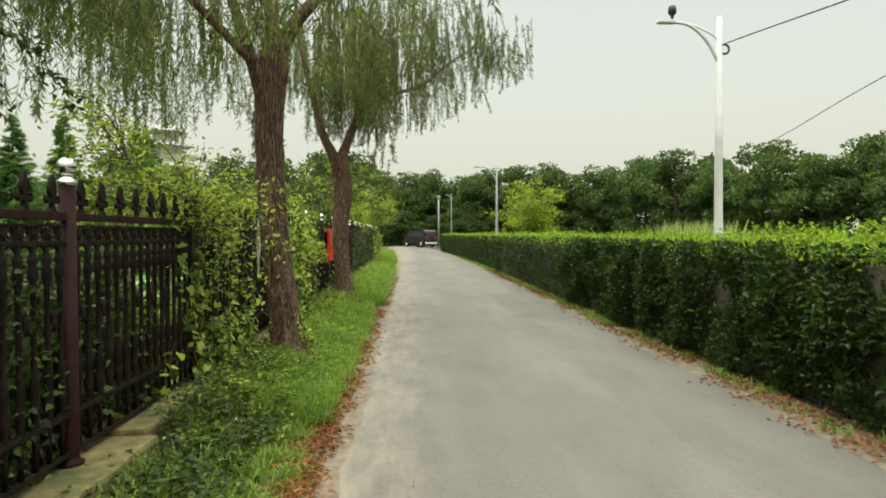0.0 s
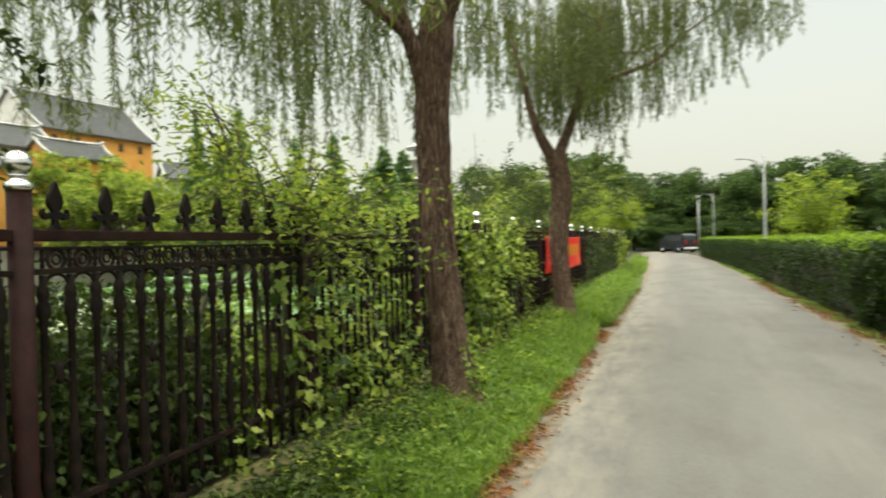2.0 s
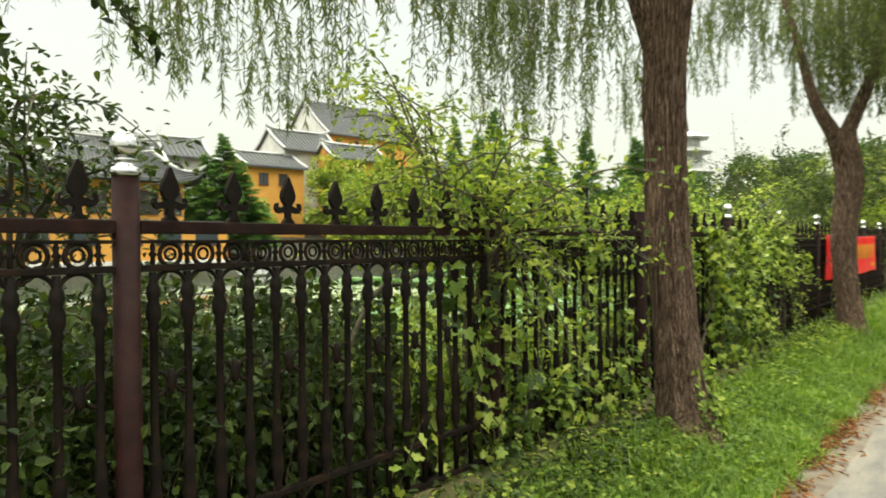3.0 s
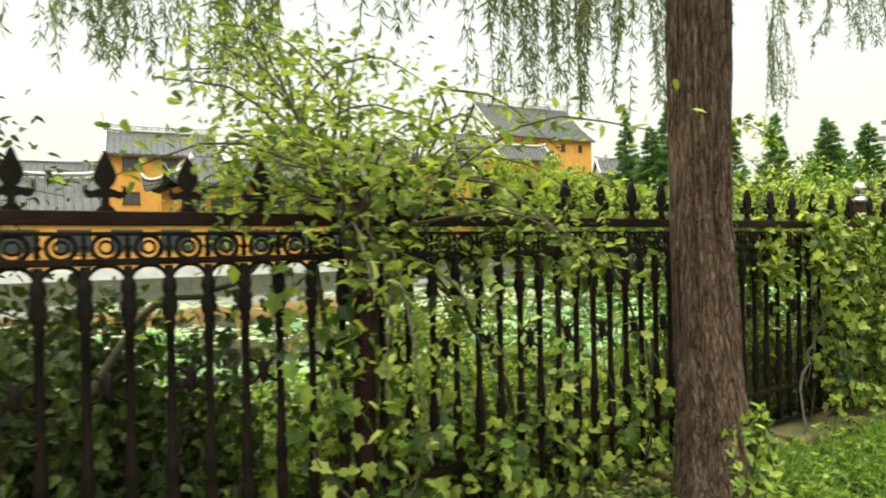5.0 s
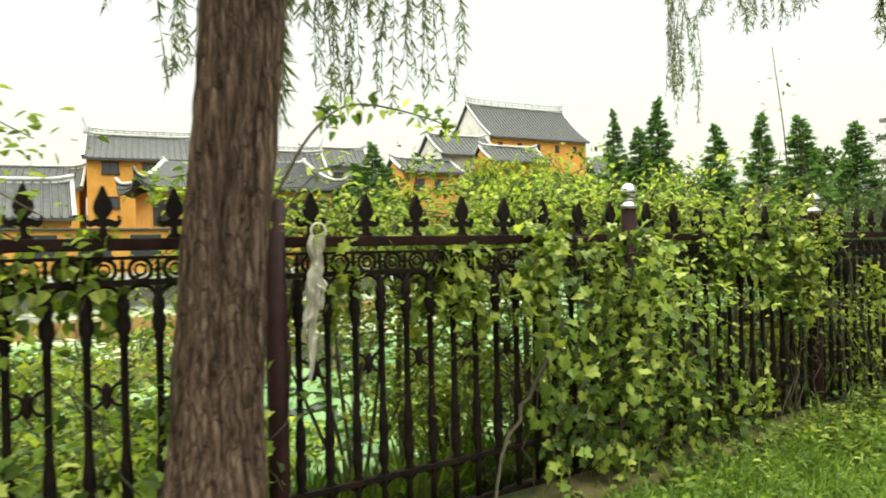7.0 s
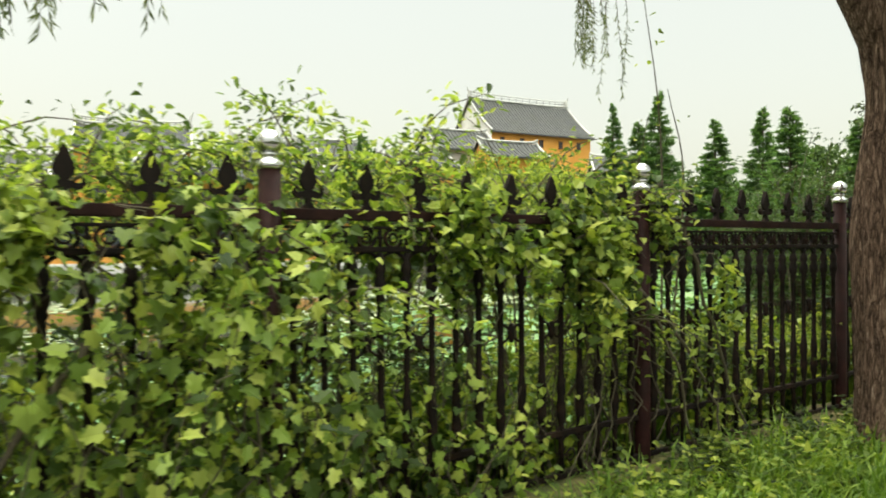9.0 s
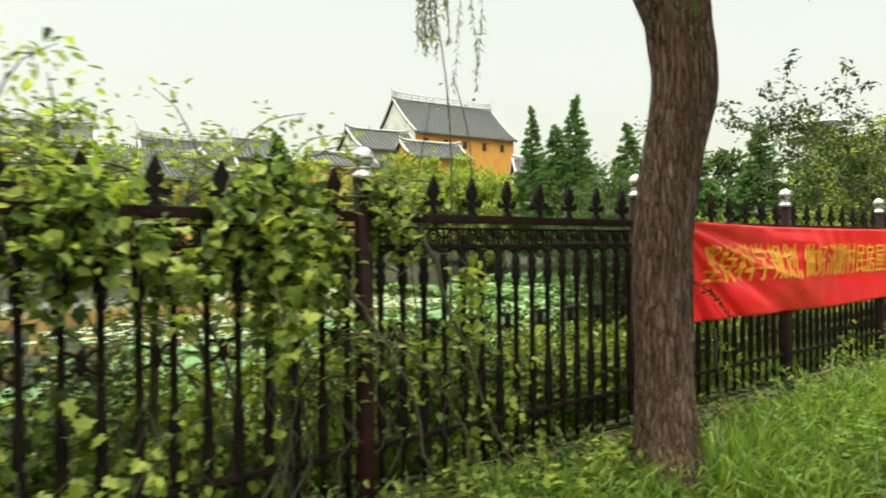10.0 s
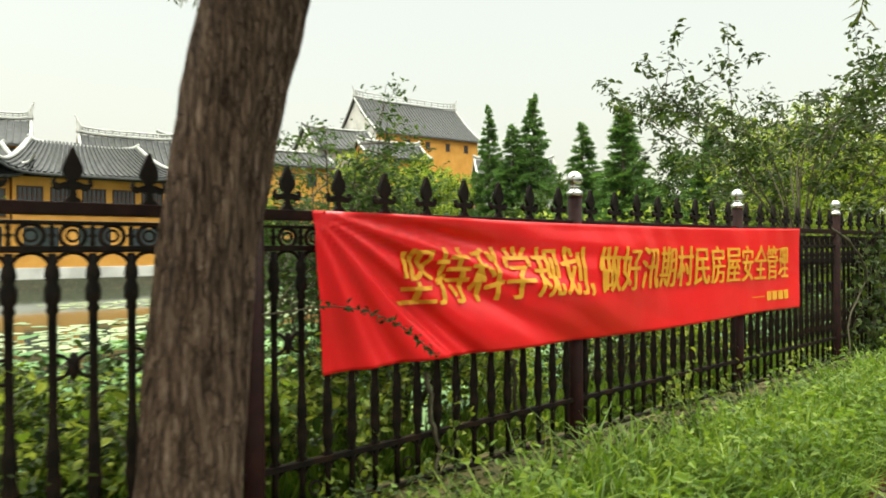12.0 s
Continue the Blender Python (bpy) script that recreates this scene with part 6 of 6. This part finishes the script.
# ---- trees in the distance ----
def wood_tree(base, h, r, n, leaf, mat, label, group, lobes=34, crown_low=0.12):
    """A broad-leaved tree: trunk, limbs, a crown of many leaf sprays set in uneven lobes."""
    t = thing("tree", *base, label, "tree", group)
    put("trunk", lathe_mesh("trunk", [(0.24, -0.3), (0.18, h * 0.25), (0.10, h * 0.6), (0.03, h * 0.85)], M_TWIG, 8), t)
    limbs, cs, rs = [], [], []
    for i in range(lobes):
        a, f = rng.uniform(0, 2 * math.pi), rng.uniform(0, 1)
        zc = h * (crown_low + (0.92 - crown_low) * f)
        rr = r * math.sqrt(max(0.05, 1 - (2 * abs(f - 0.45)) ** 2 * 0.8)) * rng.uniform(0.35, 0.85)
        c = np.array([rr * math.cos(a), rr * math.sin(a), zc])
        cs.append(c)
        rs.append(r * rng.uniform(0.18, 0.36))
        if i < 7:
            limbs.append((np.array([(0, 0, zc * 0.6), c * 0.6 + np.array([0, 0, zc * 0.3]), c]), np.array([0.08, 0.05, 0.02])))
    put("limb", tubes_mesh("limb", limbs, M_TWIG, 4), t, kind="stuff")
    k = rng.integers(0, lobes, n)
    dirs = rand_dirs(n)
    rad = np.array(rs)[k] * (0.55 + 0.55 * rng.random(n) ** 0.5)
    at = np.array(cs)[k] + dirs * rad[:, None] * np.array([1, 1, 0.75])
    d = dirs * 0.5 + rng.normal(size=(n, 3)) * 0.7
    up = dirs + rng.normal(size=(n, 3)) * 0.45 + np.array([0, 0, 0.5])
    ln = rng.uniform(0.6, 1.3, n) * leaf
    put("crown", leaves_mesh("crown", at, d, up, ln, ln * 0.6, mat, 0.2, True), t, kind="stuff")
    return t


G_W = "woods beyond the hedge"
woods = [wood_tree((5, 97, 0), 11.5, 3.6, 7000, 0.34, L_WOODS, "dense green broad-leaved tree in the woods", G_W),
         wood_tree((12, 94, 0), 10.5, 3.8, 7000, 0.34, L_WOODS, "dense green broad-leaved tree in the woods", G_W),
         wood_tree((-2, 99, 0), 12.0, 3.4, 7000, 0.34, L_WOODS, "dense green broad-leaved tree in the woods", G_W),
         wood_tree((20, 84, 0), 10.8, 3.9, 7000, 0.34, L_WOODS, "dense green broad-leaved tree in the woods", G_W)]
spots = []
line = smooth_path([(-16, 90, 0), (0, 92, 0), (12, 88, 0), (22, 76, 0), (30, 63, 0), (36, 50, 0), (41, 38, 0), (46, 26, 0), (52, 10, 0), (58, -8, 0)], 46)
for i, p in enumerate(line):
    spots.append((p[0] + rng.normal() * 1.2, p[1] + rng.normal() * 1.2, rng.uniform(0.85, 1.05) * (0.9 if p[1] < 60 else 1.0)))
    if i % 2:
        spots.append((p[0] + 5 + rng.normal() * 1.5, p[1] + 5 + rng.normal() * 1.5, rng.uniform(0.9, 1.1)))
for i, (x, y, s) in enumerate(spots):
    c = copy_thing(woods[i % 4], pose(x, y, 0, 0, 0, 360 * rng.random()))
    c.scale = (s * 1.05, s * 1.05, s * 0.92)
# low growth along the foot of the woods
for i in range(26):
    x, y = -10 + 1.1 * i + rng.normal() * 0.4, 87.5 - 0.012 * max(0, 1.1 * i - 12) ** 2 + rng.normal()
    s = rng.uniform(0.34, 0.5)
    c = copy_thing(woods[i % 4], pose(x, y, -0.3, 0, 0, 360 * rng.random()))
    c.scale = (s * 1.3, s * 1.3, s)
G_N = "trees on the far pond shore"
shore = [wood_tree((-47.5, 49.5, 0), 9.5, 3.0, 4200, 0.36, L_SHRUB, "bushy green tree on the far pond shore", G_N),
         wood_tree((-10, 56, 0), 8.5, 3.0, 4200, 0.36, L_WOODS, "dark green tree on the far pond shore", G_N)]
for x, y, s, k in ((-50.5, 46.5, 0.85, 0), (-46.5, 53.0, 1.05, 0), (-49.5, 51.5, 1.0, 0), (-44, 50.8, 0.8, 0), (-52.5, 49, 0.95, 0), (-38, 56, 0.9, 1), (-34.5, 58, 1.0, 1), (-24, 57, 1.1, 1), (-18.5, 58.5, 0.9, 1), (-14, 57, 1.05, 1),
                   (-6, 59, 1.1, 1), (-4, 66, 1.2, 1), (-28.5, 60, 0.8, 1), (-52.0, 36.5, 0.6, 0), (-58, 31, 0.9, 1), (-62, 62, 1.1, 1), (-56, 64, 1.0, 0), (-74, -4, 1.0, 1), (-60, -12, 1.0, 1), (-5, 75, 1.2, 1), (-8, 84, 1.2, 1), (-58, 50, 1.12, 0), (-58.5, 54.3, 1.1, 0), (-58, 58.6, 1.18, 0), (-58, 62.6, 1.05, 0)):
    c = copy_thing(shore[k], pose(x, y, ground_z(x, y), 0, 0, 360 * rng.random()))
    c.scale = (s, s, s)


def conifer(base, h, r, n, label):
    t = thing("conifer", *base, label, "tree", "conifers on the far pond shore")
    put("trunk", lathe_mesh("trunk", [(0.2, -0.5), (0.14, h * 0.4), (0.03, h * 0.95)], M_TWIG, 7), t)
    tiers, at, along = [], [], []
    for i in range(240):
        f = (i + rng.random()) / 240
        a = rng.uniform(0, 2 * math.pi)
        ln = 1.12 * r * (1 - f) ** 0.95 * rng.uniform(0.6, 1.1) + 0.05
        z = h * (0.08 + 0.9 * f)
        end = np.array([ln * math.cos(a), ln * math.sin(a), z + 0.12 * ln])
        tiers.append((np.array([(0, 0, z), end * np.array([0.5, 0.5, 0]) + np.array([0, 0, z - 0.03 * ln]), end]), np.array([0.04, 0.025, 0.01])))
        m = int(n / 240 * (0.12 + 1.7 * (1 - f)))
        g = np.sqrt(rng.random(m))[:, None]
        at.append(np.array([0, 0, z]) * (1 - g) + end * g + rng.normal(size=(m, 3)) * np.array([0.16, 0.16, 0.12]) * (0.1 + 1.2 * (1 - f)))
        along.append(np.tile(end - np.array([0, 0, z]), (m, 1)) + rng.normal(size=(m, 3)) * 0.5 * ln)
    put("limb", tubes_mesh("limb", tiers, M_TWIG, 4), t, kind="stuff")
    at, along = np.concatenate(at), np.concatenate(along)
    q = len(at)
    put("crown", leaves_mesh("crown", at, along, rng.normal(size=(q, 3)) * 0.5 + np.array([0, 0, 1]), rng.uniform(0.22, 0.42, q), rng.uniform(0.06, 0.11, q), L_CONIFER, 0.2), t, kind="stuff")
    return t


con = conifer((-44.7, 56.8, 0), 16.0, 2.6, 30000, "tall narrow conifer, green paled for haze")
for x, y, h, w in ((-41.5, 56.9, 13.7, 1.0), (-41.3, 59.6, 16.9, 0.95), (-31.4, 54.4, 12.0, 0.9), (-20.4, 54.7, 10.4, 0.9), (-52.3, 32.8, 12.0, 0.95), (-53.1, 31.4, 10.0, 0.9), (-51.6, 34.2, 9.6, 0.9), (-12.8, 33.0, 7.4, 0.6), (-27, 54, 12.2, 0.8)):
    g = ground_z(x, y)
    c = copy_thing(con, pose(x, y, g, 0, 0, 360 * rng.random()))
    c.scale = (w * 1.4, w * 1.4, (h - g) / 16.0)

# pale reeds beyond the hedge
n = 800
rx, ry = rng.uniform(17.8, 22, n), rng.uniform(35, 39, n)
at = np.stack([rx, ry, 0.03 + 0 * rx], 1)
put("reed", leaves_mesh("reed", at, rng.normal(size=(n, 3)) * 0.22 + np.array([0, 0, 1]), rng.normal(size=(n, 3)), rng.uniform(1.3, 2.6, n), rng.uniform(0.03, 0.07, n), L_REED, 0.1),
    label="pale tall reeds beyond the hedge", category="reeds", kind="stuff")

# ---- parked van at the bend ----
van = thing("van", 3.1, 78, 0.02, "dark parked van at the bend of the lane", "van", rz=35)
bm = bmesh.new()
prof = [(-2.3, 0.35), (-2.35, 0.95), (-2.2, 1.9), (-2.0, 2.05), (1.0, 2.05), (1.7, 1.25), (2.35, 1.0), (2.4, 0.35)]
lo = [bm.verts.new((-0.88, a, b)) for a, b in prof]
hi = [bm.verts.new((0.88, a, b)) for a, b in prof]
bm.faces.new(lo)
bm.faces.new(hi[::-1])
for i in range(len(prof)):
    j = (i + 1) % len(prof)
    bm.faces.new((lo[i], hi[i], hi[j], lo[j]))
bmesh.ops.bevel(bm, geom=bm.edges[:], offset=0.07, segments=2, affect="EDGES")
put("body", bm_mesh("body", bm, M_VAN), van)
for sx in (-1, 1):
    for yy in (-1.5, 1.5):
        wh = put("wheel", lathe_mesh("wheel", [(0.2, -0.1), (0.33, -0.1), (0.34, -0.06), (0.34, 0.06), (0.33, 0.1), (0.2, 0.1)], M_BLACK, 16), van, pose(0.82 * sx, yy, 0.33, 0, 90, 0))
        put("rim", lathe_mesh("rim", [(0.19, -0.105), (0.2, 0.0), (0.19, 0.105)], M_CHROME, 12), wh)
    put("tail_lamp", box_mesh("tail_lamp", 0.62 * sx - 0.1, 0.62 * sx + 0.1, -2.40, -2.28, 0.95, 1.35, M_TAIL, 0.02), van)
    put("side_window", box_mesh("side_window", *sorted((0.885 * sx, 0.895 * sx)), -1.9, 0.9, 1.3, 1.85, M_GLASS, 0.0), van)
put("rear_window", box_mesh("rear_window", -0.7, 0.7, -2.34, -2.24, 1.3, 1.8, M_GLASS, 0.02), van)
put("bumper", box_mesh("bumper", -0.85, 0.85, -2.46, -2.3, 0.38, 0.6, M_CHROME, 0.04), van)
